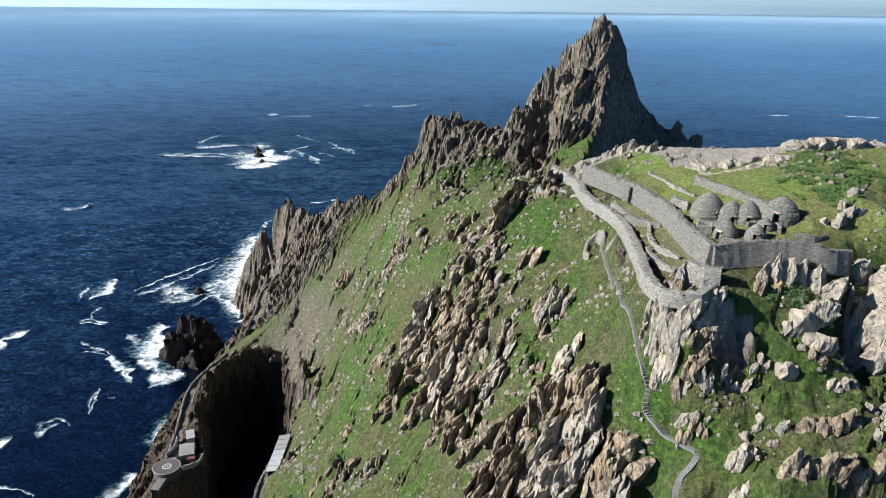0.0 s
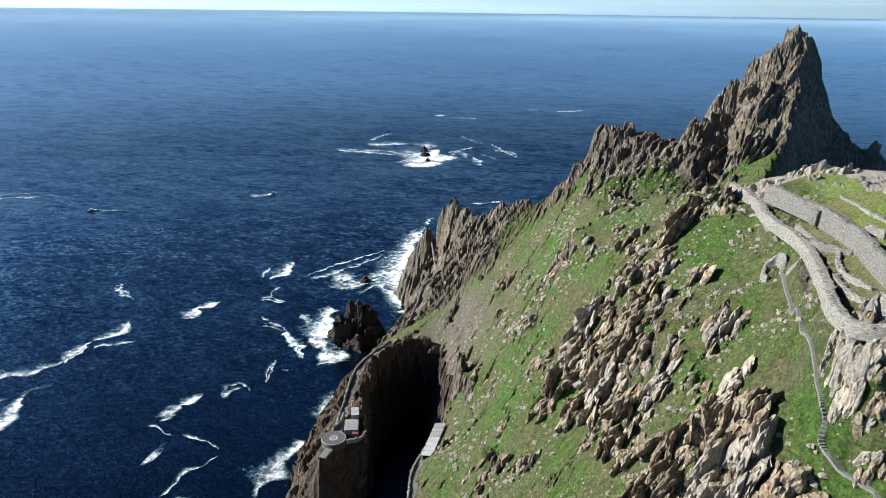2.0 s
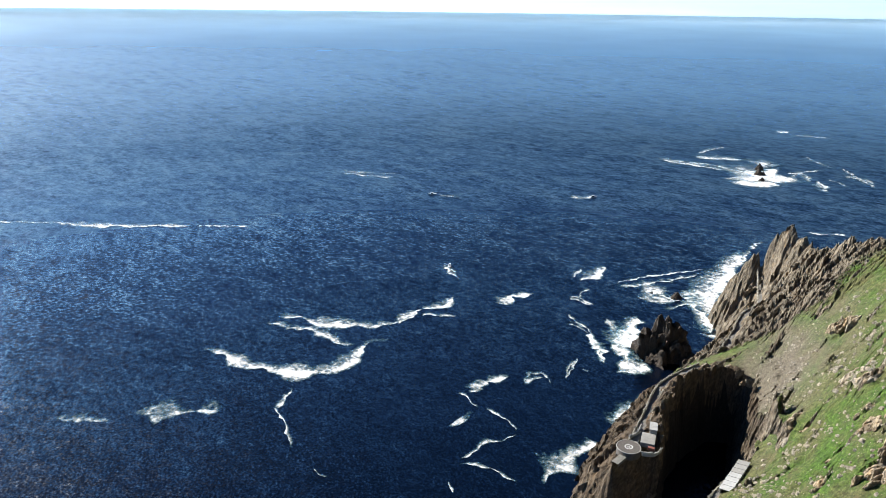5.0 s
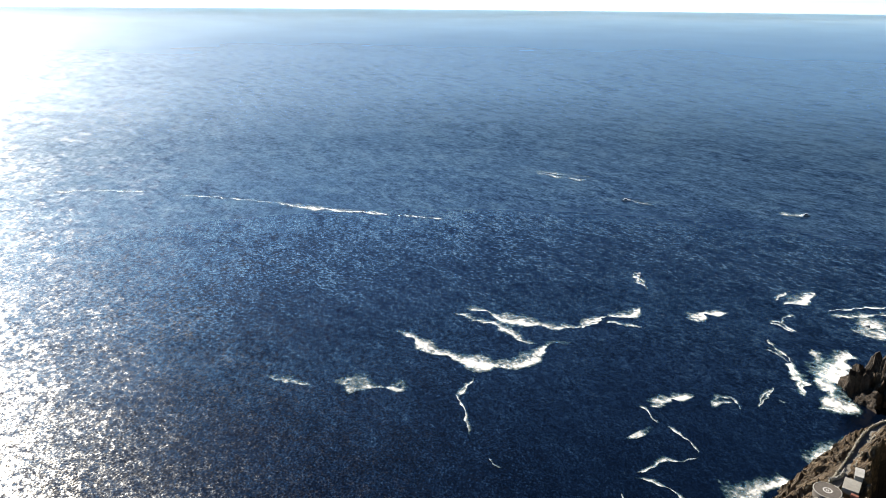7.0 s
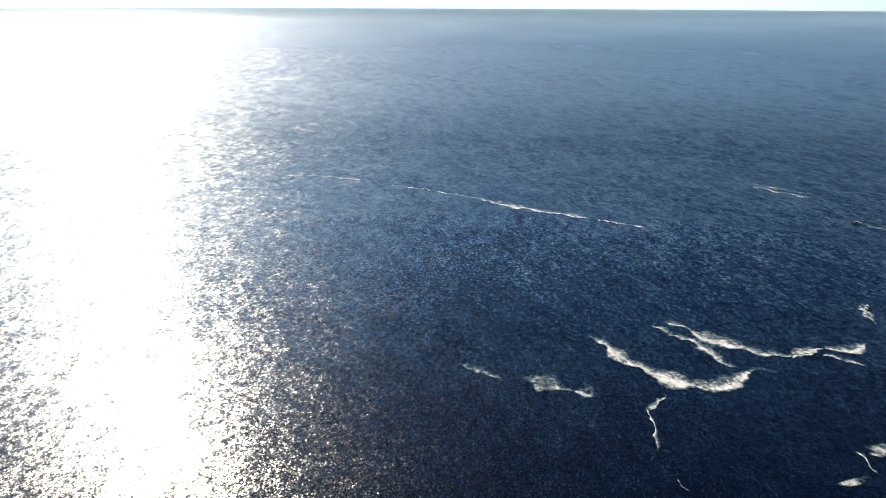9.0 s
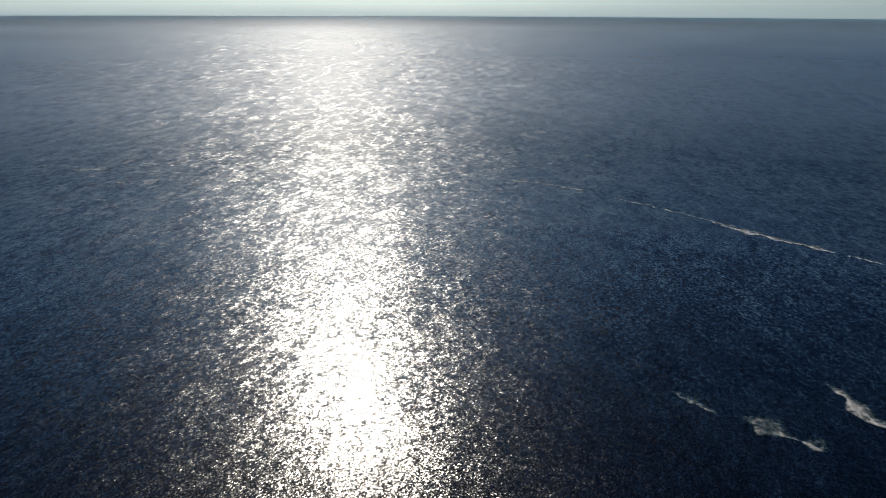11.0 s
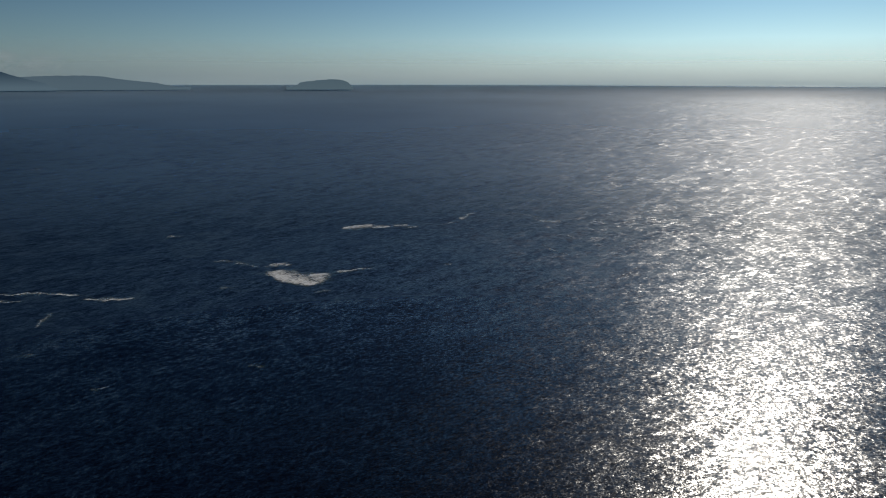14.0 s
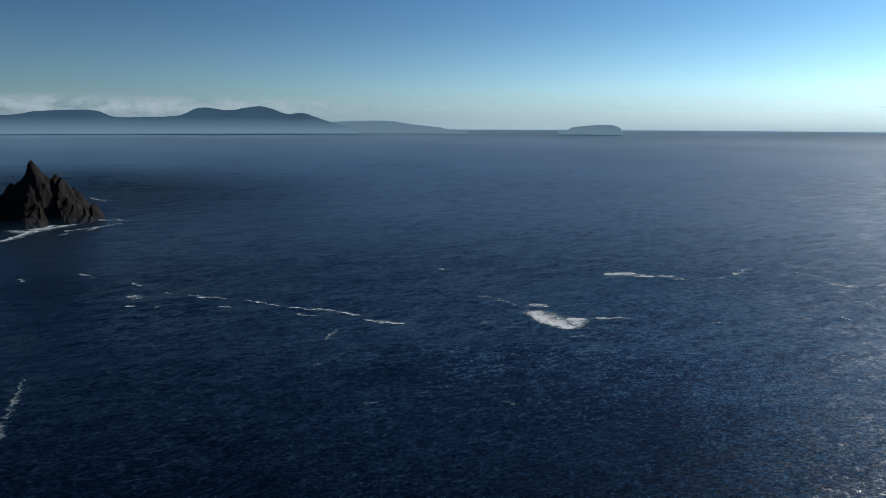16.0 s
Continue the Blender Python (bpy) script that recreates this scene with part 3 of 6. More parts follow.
    z = z + calm * (big * ((1 - 0.7 * peak) * ((fins - 0.3) * 6.5 + (thin - 0.3) * 2.8) + (0.35 + 0.65 * peak) * ((face - 0.5) * 5.0 + (split - 0.5) * 2.0) + (cell - 0.5) * 4.2 + (chunk - 0.5) * 1.5) + patches * (1 - big) * ((block - 0.3) * 5.5 + (chip - 0.25) * 1.2 + (cell - 0.45) * 4.6 + (chunk - 0.45) * 1.8))
    z = z + calm * (tiny - 0.5) * (0.5 + 0.9 * rock) + calm * (fbm(XX / 9, YY / 9, 4, 41) - 0.5) * 2.4 * (1 - big)
    z = z + (fbm(XX / 1.9, YY / 1.9, 3, 43) - 0.5) * 0.9 * (1 - rock) * (1 - 0.6 * flat_top)
    shelf = smooth(XX, 50, 58) * smooth(152 - YY, 0, 6) * smooth(near_line(STAIRS), 1.5, 4.5)
    z = z + shelf * ((fbm(XX / 7, YY / 5, 4, 95) - 0.5) * 6.5 + (facets(XX / 4.5, YY / 3.5, 97) - 0.5) * 2.2 * smooth(fbm(XX / 9, YY / 9, 2, 99), 0.5, 0.6))
    z = z - 13 * np.exp(-(((XX - 47.0) / 3.2) ** 2 + ((YY - 132.5) / 5.0) ** 2))  # gully beside the stairs, sunk deep so that its patch falls in shade
    z = z - 13 * np.exp(-(((XX - 94.2 + 0.15 * (YY - 147)) / 3.0) ** 2 + ((YY - 147.5) / 5.0) ** 2))  # cleft below the retaining wall
    for cx, cy, w, l, d in ((69, 134, 2.6, 4, 3), (59.5, 121, 3.0, 4, 5)):
        z = z - d * np.exp(-(((XX - cx) / w) ** 2 + ((YY - cy) / l) ** 2))
    z = np.where(inside(XX, YY, SHORE), z, np.minimum(z, -3))
    short = np.clip(smooth(z, 160, 166) * smooth(XX, 60, 68) * smooth(290 - YY, 0, 20) * smooth(YY, 160, 166), 0, 1)
    loose = np.clip(1.5 * np.exp(-(((XX + 82) / 24) ** 2 + ((YY - 338) / 40) ** 2)) + 0.9 * (fbm(XX / 7, YY / 11, 4, 91) - 0.6), 0, 1)
    return z, np.clip(rock + 0.25 * road, 0, 1), lichen, trodden, short, loose


ZZ, RK, LICHEN, TRODDEN, SHORT, LOOSE = shape_ground()


def ground_z(x, y):
    i = int(np.clip(np.searchsorted(GX, x) - 1, 0, len(GX) - 2))
    j = int(np.clip(np.searchsorted(GY, y) - 1, 0, len(GY) - 2))
    fu, fv = (x - GX[i]) / (GX[i + 1] - GX[i]), (y - GY[j]) / (GY[j + 1] - GY[j])
    return float((ZZ[i, j] * (1 - fu) + ZZ[i + 1, j] * fu) * (1 - fv) + (ZZ[i, j + 1] * (1 - fu) + ZZ[i + 1, j + 1] * fu) * fv)


def ground_rock(x, y):
    return float(RK[min(np.searchsorted(GX, x), len(GX) - 1), min(np.searchsorted(GY, y), len(GY) - 1)])


def ground_piece(name, pick, label, category, kind=""):
    nx, ny = XX.shape
    idx = np.arange(nx * ny).reshape(nx, ny)
    quads = np.stack([idx[:-1, :-1], idx[1:, :-1], idx[1:, 1:], idx[:-1, 1:]], -1)
    cx, cy, cz = (0.25 * (a[:-1, :-1] + a[1:, :-1] + a[1:, 1:] + a[:-1, 1:]) for a in (XX, YY, ZZ))
    quads = quads[pick(cx, cy) & (cz > -8)]
    used, flat = np.unique(quads, return_inverse=True)
    co = np.stack([XX.ravel(), YY.ravel(), ZZ.ravel()], -1)[used]
    me = bpy.data.meshes.new(name)
    me.vertices.add(len(co))
    me.vertices.foreach_set("co", co.ravel())
    n = len(quads)
    me.loops.add(4 * n)
    me.loops.foreach_set("vertex_index", flat.ravel().astype(np.int32))
    me.polygons.add(n)
    me.polygons.foreach_set("loop_start", np.arange(0, 4 * n, 4, dtype=np.int32))
    me.update(calc_edges=True)
    for key, field in (("rock", RK), ("lichen", LICHEN), ("trodden", TRODDEN), ("short", SHORT), ("scree", LOOSE)):
        at = me.attributes.new(key, "FLOAT", "POINT")
        at.data.foreach_set("value", field.ravel()[used])
    me.materials.append(GROUND)
    me.shade_flat()
    return tagged(new(name, me), label, category, "", kind)


def on_peak(x, y):
    return (y > 322 + 0.1 * (x - 20)) & (x > 31)


def on_west(x, y):
    return (y >= 372) & ~on_peak(x, y)


def on_headland(x, y):
    return (x < -96) & (y < 352) & ~on_cove(x, y)


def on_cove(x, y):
    """The walls that drop to the water of the inlet, within its rims; painted dark as shade."""
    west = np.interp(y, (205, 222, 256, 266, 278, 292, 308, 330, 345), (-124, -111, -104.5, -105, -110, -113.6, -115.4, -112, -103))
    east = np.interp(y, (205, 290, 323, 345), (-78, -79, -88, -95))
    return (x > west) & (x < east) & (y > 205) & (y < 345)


ground_piece("ground", lambda x, y: ~on_peak(x, y) & ~on_west(x, y) & ~on_headland(x, y) & ~on_cove(x, y), "steep green turf hillside with grey rock outcrops", "hillside", "structure")
PEAK = ground_piece("rock_peak", on_peak, "tall jagged grey rock peak with a dark shaded flank", "rock peak")
RIDGE = ground_piece("rock_ridge", on_west, "jagged layered grey rock ridge falling to the sea", "rock ridge")
HEADLAND = ground_piece("headland", on_headland, "brown rock headland beside a dark sea inlet", "headland")
HEADLAND.data.materials[0] = HEADLAND_ROCK
ground_piece("cove_wall", on_cove, "rock walls of a narrow sea inlet, painted black for shade", "cliff", "structure").data.materials[0] = COVE_ROCK


# ---- the sea: one sheet out to the horizon ----
def far_rim(angle):
    """Height to which the sheet's rim is bent up, by heading, to fit the horizon in the camera's view."""
    yaw = math.degrees(math.atan2(-math.cos(angle), math.sin(angle)))
    return 187.0 + 20.0 * min(max(yaw, 0.0), 130.0) / 130.0 if yaw >= -60 else 205.0


def build_sea():
    radii = [0, 60, 120, 200, 300, 420, 560, 720, 900, 1100, 1300, 1500, 1800, 2200, 2600, 3000, 3400, 3800, 4200, 4500, 4700, 4850]
    n = 180
    verts, faces = [(0, 0, 0)], []
    for r in radii[1:]:
        t = max(0.0, (r - 1400) / (4850 - 1400))
        for k in range(n):
            a = 2 * math.pi * k / n
            verts.append((r * math.cos(a), r * math.sin(a), far_rim(a) * (0.55 * t + 0.45 * t * t)))
    for k in range(n):
        faces.append((0, 1 + k, 1 + (k + 1) % n))
    for ring in range(len(radii) - 2):
        o = 1 + ring * n
        for k in range(n):
            k2 = (k + 1) % n
            faces.append((o + k, o + n + k, o + n + k2, o + k2))
    me = mesh_of("water", verts, faces, SEA)
    me.shade_smooth()
    return tagged(new("water", me), "deep blue open sea with small waves", "sea", "", "structure")


build_sea()


# ---- foam on the water ----
FOAM_1 = (
    (5.1, .9, (-282, 509), (-281, 527), (-282, 544), (-284, 560)),
    (2.3, .6, (-292, 511), (-294, 528), (-295, 545)),
    (2.5, .7, (-266, 498), (-268, 483), (-259, 474)),
    (2.3, .6, (-270, 469), (-260, 470), (-247, 467)),
    (1.7, .55, (-256, 442), (-241, 429), (-228, 425), (-219, 421)),
    (2.9, .85, (-223, 421), (-212, 408), (-203, 397), (-195, 381)),
    (5.2, .85, (-315, 421), (-310, 430), (-309, 441), (-295, 455)),
    (3.2, .6, (-404, 468), (-387, 454), (-366, 440)),
    (5.4, .75, (-346, 407), (-345, 389), (-349, 369)),
    (3.2, .85, (-348, 370), (-350, 353), (-354, 341)),
    (3.2, .6, (-344, 361), (-333, 371), (-320, 380)),
)
FOAM_2 = (
    (6.3, .85, (-336, 314), (-340, 297), (-333, 277), (-335, 256), (-345, 241), (-360, 230), (-379, 224), (-405, 223), (-426, 219)),
    (4.3, .65, (-340, 291), (-356, 289), (-381, 290), (-402, 283), (-427, 272)),
    (6.0, .7, (-346, 358), (-348, 340), (-360, 325), (-377, 312), (-398, 301), (-428, 291)),
    (2.4, .85, (-348, 337), (-347, 349), (-346, 360)),
    (2.0, .8, (-333, 223), (-325, 209), (-318, 199), (-305, 196), (-292, 187), (-279, 181)),
    (7.6, .55, (-383, 145), (-373, 157), (-360, 168), (-348, 184)),
    (4.6, .5, (-413, 111), (-404, 120), (-384, 130)),
    (4.9, .7, (-1022, 41), (-1010, 88), (-987, 125), (-952, 167)),
    (3.2, .6, (-920, 191), (-879, 228), (-845, 256), (-810, 282)),
    (6.3, .75, (-820, 278), (-774, 306), (-736, 334), (-685, 378)),
    (3.1, .7, (-688, 376), (-662, 398), (-636, 417)),
)
FOAM_3 = (
    (5.4, .5, (-759, 660), (-725, 673), (-697, 684), (-668, 702)),
    (1.7, .6, (-258, 177), (-253, 177), (-247, 176)),
    (2.1, .55, (-400, 462), (-390, 458), (-375, 447)),
    (4.7, .9, (-229, 265), (-226, 265), (-222, 265)),
    (3.8, .8, (-234, 326), (-241, 314), (-243, 304), (-244, 290)),
    (2.0, .7, (-246, 290), (-235, 285), (-227, 282)),
    (1.5, .7, (-222, 284), (-214, 283), (-205, 282), (-194, 275)),
    (1.7, .65, (-192, 274), (-197, 263), (-203, 253), (-202, 243), (-203, 231)),
    (1.6, .65, (-203, 231), (-194, 236), (-182, 238), (-169, 237)),
    (1.2, .5, (-197, 214), (-189, 209)),
    (4.4, .55, (-226, 330), (-220, 334), (-214, 338)),
)
FOAM_4 = (
    (2.2, .7, (-212, 379), (-211, 365), (-205, 349)),
    (2.2, .8, (-222, 415), (-211, 404), (-195, 381)),
    (1.8, .55, (-246, 421), (-236, 424), (-223, 417)),
    (1.8, .55, (-201, 368), (-195, 366)),
    (5.9, .7, (-160, 243), (-160, 264), (-159, 284)),
    (4.5, .7, (-159, 317), (-157, 336), (-155, 360)),
    (2.2, .6, (-183, 377), (-172, 385), (-160, 389)),
    (9.5, .75, (-189, 397), (-176, 399), (-171, 404)),
    (6.7, .85, (-196, 411), (-205, 431), (-208, 453), (-202, 468)),
    (5.6, .55, (-201, 434), (-215, 444), (-227, 453)),
    (7.8, .6, (-230, 514), (-217, 520), (-205, 532), (-194, 551), (-180, 552)),
)
FOAM_5 = (
    (6.0, .65, (-200, 498), (-189, 521), (-185, 551), (-182, 592)),
    (6.5, .75, (-177, 527), (-183, 578), (-189, 639), (-194, 702)),
    (9.1, .6, (-157, 474), (-158, 484), (-150, 479)),
    (3.5, .75, (-251, 519), (-239, 537), (-225, 557), (-213, 580), (-203, 610)),
    (2.6, .55, (-191, 702), (-191, 726), (-184, 737)),
    (3.6, .7, (-162, 803), (-139, 811), (-128, 825)),
    (10.0, .6, (-124, 1600), (-86, 1610), (-64, 1627)),
    (7.3, .5, (-188, 1595), (-157, 1612)),
    (4.3, .5, (93, 1585), (147, 1617)),
    (13.7, .6, (780, 1523), (847, 1501), (924, 1472)),
    (2.6, .55, (509, 1217), (595, 1254), (666, 1275)),
)
FOAM_6 = (
    (2.3, .5, (446, 1177), (509, 1217)),
    (13.0, .5, (698, 1518), (740, 1504)),
    (5.9, .4, (667, 1792), (693, 1765)),
    (4.2, .4, (-767, 669), (-725, 690), (-684, 711)),
    (3.6, .45, (-576, 662), (-552, 665), (-532, 665)),
    (6.5, .5, (-437, 763), (-412, 781)),
    (67.4, .75, (-322, 1041), (-305, 1076), (-276, 1064), (-265, 1091)),
    (31.6, .8, (-301, 1014), (-275, 1008), (-261, 1036)),
    (31.1, .7, (-321, 1134), (-307, 1154), (-279, 1136)),
    (10.4, .55, (-450, 1081), (-419, 1074), (-383, 1071), (-328, 1061)),
    (18.1, .5, (-412, 1128), (-381, 1149), (-339, 1167)),
)
FOAM_7 = (
    (3.4, .65, (-418, 1162), (-410, 1226), (-394, 1255)),
    (3.5, .65, (-396, 1261), (-390, 1354), (-367, 1415)),
    (4.8, .6, (-385, 1377), (-364, 1428), (-336, 1456)),
    (16.1, .65, (-375, 1471), (-347, 1481)),
    (12.3, .5, (-335, 1449), (-274, 1468)),
    (6.6, .55, (-253, 1078), (-242, 1110), (-218, 1059)),
    (3.5, .5, (-273, 1263), (-221, 1200), (-200, 1190)),
    (7.7, .6, (-192, 1141), (-169, 1142), (-146, 1106)),
    (2.9, .7, (-204, 1201), (-174, 1142), (-156, 1115), (-140, 1080)),
    (4.2, .45, (-200, 1103), (-168, 1070)),
    (20.6, .95, (-599, -741), (-589, -701), (-593, -674), (-627, -664)),
)
FOAM_8 = (
    (15.5, .95, (-590, -692), (-584, -662), (-609, -661)),
    (7.7, .9, (-601, -760), (-622, -750), (-618, -739)),
    (4.1, .85, (-629, -666), (-655, -653), (-679, -640)),
    (3.7, .5, (-567, -845), (-592, -818), (-592, -773), (-609, -752)),
    (13.5, .85, (-829, -839), (-870, -828), (-899, -789)),
    (8.8, .6, (-895, -791), (-912, -771), (-926, -751)),
    (2.9, .6, (-949, -732), (-979, -723), (-1005, -722)),
    (4.8, .8, (-1007, -725), (-1059, -739), (-1086, -738)),
    (2.7, .5, (-1094, -739), (-1117, -702), (-1122, -657), (-1104, -610)),
    (6.7, .65, (-1093, -626), (-1091, -595), (-1105, -572)),
    (2.3, .6, (-932, -527), (-903, -491), (-889, -450)),
)
FOAM_9 = (
    (2.8, .55, (-1014, -521), (-991, -500)),
    (4.4, .75, (-227, -1078), (-247, -1046), (-270, -1016)),
    (4.1, .8, (-286, -1002), (-303, -969), (-318, -938)),
    (4.2, .75, (-321, -943), (-346, -906), (-377, -866), (-396, -822)),
    (5.4, .8, (-382, -827), (-400, -801), (-419, -774)),
    (3.9, .6, (-245, -984), (-261, -967)),
    (3.7, .6, (-320, -899), (-341, -870)),
    (2.8, .45, (-342, -800), (-324, -785), (-304, -765)),
    (3.4, .7, (-175, -1202), (-181, -1176), (-186, -1159)),
    (3.6, .7, (-106, -1334), (-120, -1310), (-131, -1263)),
    (5.4, .7, (-46, -1467), (-48, -1407), (-57, -1371), (-83, -1365)),
)
FOAM_10 = (
    (4.8, .7, (-18, -1401), (-33, -1365), (-34, -1282)),
    (9.9, .6, (-152, -1091), (-162, -1096), (-167, -1085)),
    (3.7, .6, (-145, -1056), (-153, -1043)),
    (3.7, .6, (-171, -1018), (-181, -1022), (-190, -1026)),
    (3.1, .6, (-203, -1105), (-212, -1092)),
    (14.3, .6, (-17, -1799), (-66, -1760), (-122, -1791), (-185, -1855)),
    (10.1, .6, (-187, -1871), (-232, -1937), (-285, -1988), (-319, -1991)),
    (6.9, .65, (-13, -1655), (-51, -1661), (-92, -1679), (-148, -1720)),
    (6.6, .65, (-127, -1730), (-185, -1760), (-215, -1768)),
    (4.3, .6, (-253, -1864), (-266, -1832), (-277, -1809)),
    (5.4, .55, (-242, -2221), (-266, -2187), (-280, -2159)),
)
FOAM_11 = (
    (3.0, .4, (11, -659), (5, -703), (-4, -761), (-14, -823)),
    (9.6, .6, (-805, -1868), (-845, -1821)),
    (4.8, .5, (-1748, -1637), (-1725, -1557), (-1677, -1471)),
    (4.6, .6, (-1677, -1471), (-1631, -1463), (-1574, -1449)),
    (6.9, .45, (-623, -1027), (-643, -1004)),
    (29.1, .5, (-201, -3912), (-282, -3896), (-376, -3877)),
    (6.8, .5, (-744, -577), (-752, -566)),
    (3.5, .5, (-551, -626), (-571, -613)),
    (5.2, .4, (-496, -728), (-518, -716)),
    (3.6, .35, (-371, -520), (-373, -509), (-375, -502)),
    (3.8, .35, (-259, -583), (-274, -577)),
)
FOAM_12 = (
    (4.0, .35, (-257, -699), (-272, -698)),
)
FOAM_SURF = (
    (7, 0.95, (-213, 472), (-206, 440), (-194, 412), (-178, 401)),
    (5, 0.9, (-213, 444), (-201, 423), (-181, 397)),
    (8, 0.85, (-234, 523), (-222, 535), (-203, 526), (-190, 545)),
    (9, 0.9, (-167, 499), (-187, 551), (-192, 607), (-196, 664), (-195, 696)),
    (6, 0.8, (-189, 527), (-169, 499), (-151, 474)),
    (5, 0.85, (-156, 346), (-156, 331), (-157, 321)),
    (6, 0.85, (-157, 297), (-160, 286), (-165, 276)),
    (15, 0.95, (-294, 1005), (-288, 1060), (-284, 1125)),
    (12, 0.85, (-306, 1025), (-310, 1085)),
    (8, 0.62, (-320, 1075), (-370, 1088), (-425, 1075)),
    (8, 0.68, (-212, 1080), (-200, 1050), (-192, 1015)),
    (6, 0.6, (-262, 1100), (-240, 1130), (-228, 1160)),
    (2.2, 0.8, (-253, 525), (-247, 550), (-228, 580), (-206, 614)),
    (1.8, 0.7, (-272, 471), (-264, 475), (-246, 469)),
    (1.8, 0.75, (-247, 425), (-235, 428), (-218, 415), (-202, 396), (-192, 376)),
    (2.5, 0.7, (-202, 347), (-209, 365), (-209, 375)),
    (2, 0.6, (-224, 327), (-225, 338), (-217, 344), (-205, 333)),
    (9, 0.9, (24, -1651), (-33, -1696), (-100, -1794), (-163, -1866), (-215, -1857), (-275, -1810)),
    (7, 0.85, (-17, -1799), (-79, -1790), (-134, -1801), (-183, -1840), (-232, -1937)),
    (5, 0.8, (-170, -1723), (-221, -1772), (-265, -1790)),
    (5, 0.7, (-245, -2243), (-260, -2191), (-275, -2150)),
    (4, 0.6, (-212, -3910), (-303, -3866), (-376, -3877)),
)
FOAM_LINES = FOAM_1 + FOAM_2 + FOAM_3 + FOAM_4 + FOAM_5 + FOAM_6 + FOAM_7 + FOAM_8 + FOAM_9 + FOAM_10 + FOAM_11 + FOAM_12 + FOAM_SURF


def sea_z(x, y):
    r = math.hypot(x, y)
    t = max(0.0, (r - 1400) / (4850 - 1400))
    return far_rim(math.atan2(y, x)) * (0.55 * t + 0.45 * t * t)


def smooth_line(pts, step):
    """Points along a soft curve through pts."""
    out = []
    n = len(pts)
    for i in range(n - 1):
        p0, p1, p2, p3 = (Vector(pts[max(0, min(n - 1, k))]) for k in (i - 1, i, i + 1, i + 2))
        m = max(2, int((p2 - p1).length / step))
        for k in range(m):
            t = k / m
            out.append(0.5 * (2 * p1 + (p2 - p0) * t + (2 * p0 - 5 * p1 + 4 * p2 - p3) * t * t + (3 * p1 - p0 - 3 * p2 + p3) * t**3))
    return out + [Vector(pts[-1])]


def foam_streak(width, dense, pts, lift=0.12):
    """A wandering band of foam, in beads and thin threads, that thins out to one side."""
    line = smooth_line(pts, max(1.3, width * 0.4))
    n, across, size = len(line), 13, max(1.0, width / 3)
    verts, faces, val = [], [], []
    for i, p in enumerate(line):
        d = (line[min(i + 1, n - 1)] - line[max(i - 1, 0)]).normalized()
        side = Vector((-d.y, d.x))
        s = i / max(1, n - 1)
        q = p / size
        wander = min(width, 3.0) * (1.3 * noise.noise((q.x / 15, q.y / 15, 4)) + 0.8 * noise.noise((q.x / 5, q.y / 5, 8)))
        bead = min(1.3, max(0.22, 0.72 + 1.2 * noise.noise((q.x / 10, q.y / 10, 1)) + 0.5 * noise.noise((q.x / 4, q.y / 4, 2))))
        if width > 8:  # broad patches hold together
            bead = 0.75 + 0.3 * bead
        misty = 1 if side.dot(Vector((-0.6, 0.8))) > 0 else -1  # the side towards which the foam thins out
        w = width * (1.6 if width < 2.6 or width > 12 else 2.3) * (0.45 + 0.55 * math.sin(math.pi * min(1, s * 1.1 + 0.05)) ** 0.6) * bead
        ends = min(1, 6 * s + 0.15, 6 * (1 - s) + 0.15)
        for k in range(across):
            c = 2 * k / (across - 1) - 1
            e = p + side * (wander + c * w)
            verts.append((e.x, e.y, sea_z(e.x, e.y) + lift))
            val.append((0.35 + dense * 0.65) * ends * min(1.0, 2.2 * (1 + c * misty)) * (1 - 0.5 * (1 + c * misty)) ** 0.8 * (1.5 if width > 12 else 1.28) - 0.16)
    for i in range(n - 1):
        for k in range(across - 1):
            a = i * across + k
            faces.append((a, a + 1, a + across + 1, a + across))
    me = mesh_of("sea_foam", verts, faces, FOAM)
    at = me.attributes.new("dense", "FLOAT", "POINT")
    at.data.foreach_set("value", val)
    return tagged(new("sea_foam", me), "white foam streak drifting on dark blue water", "sea foam", "foam on the sea", "stuff")


for k, streak in enumerate(FOAM_LINES):
    foam_streak(streak[0], streak[1], streak[2:], 0.1 + 0.03 * (k % 13))


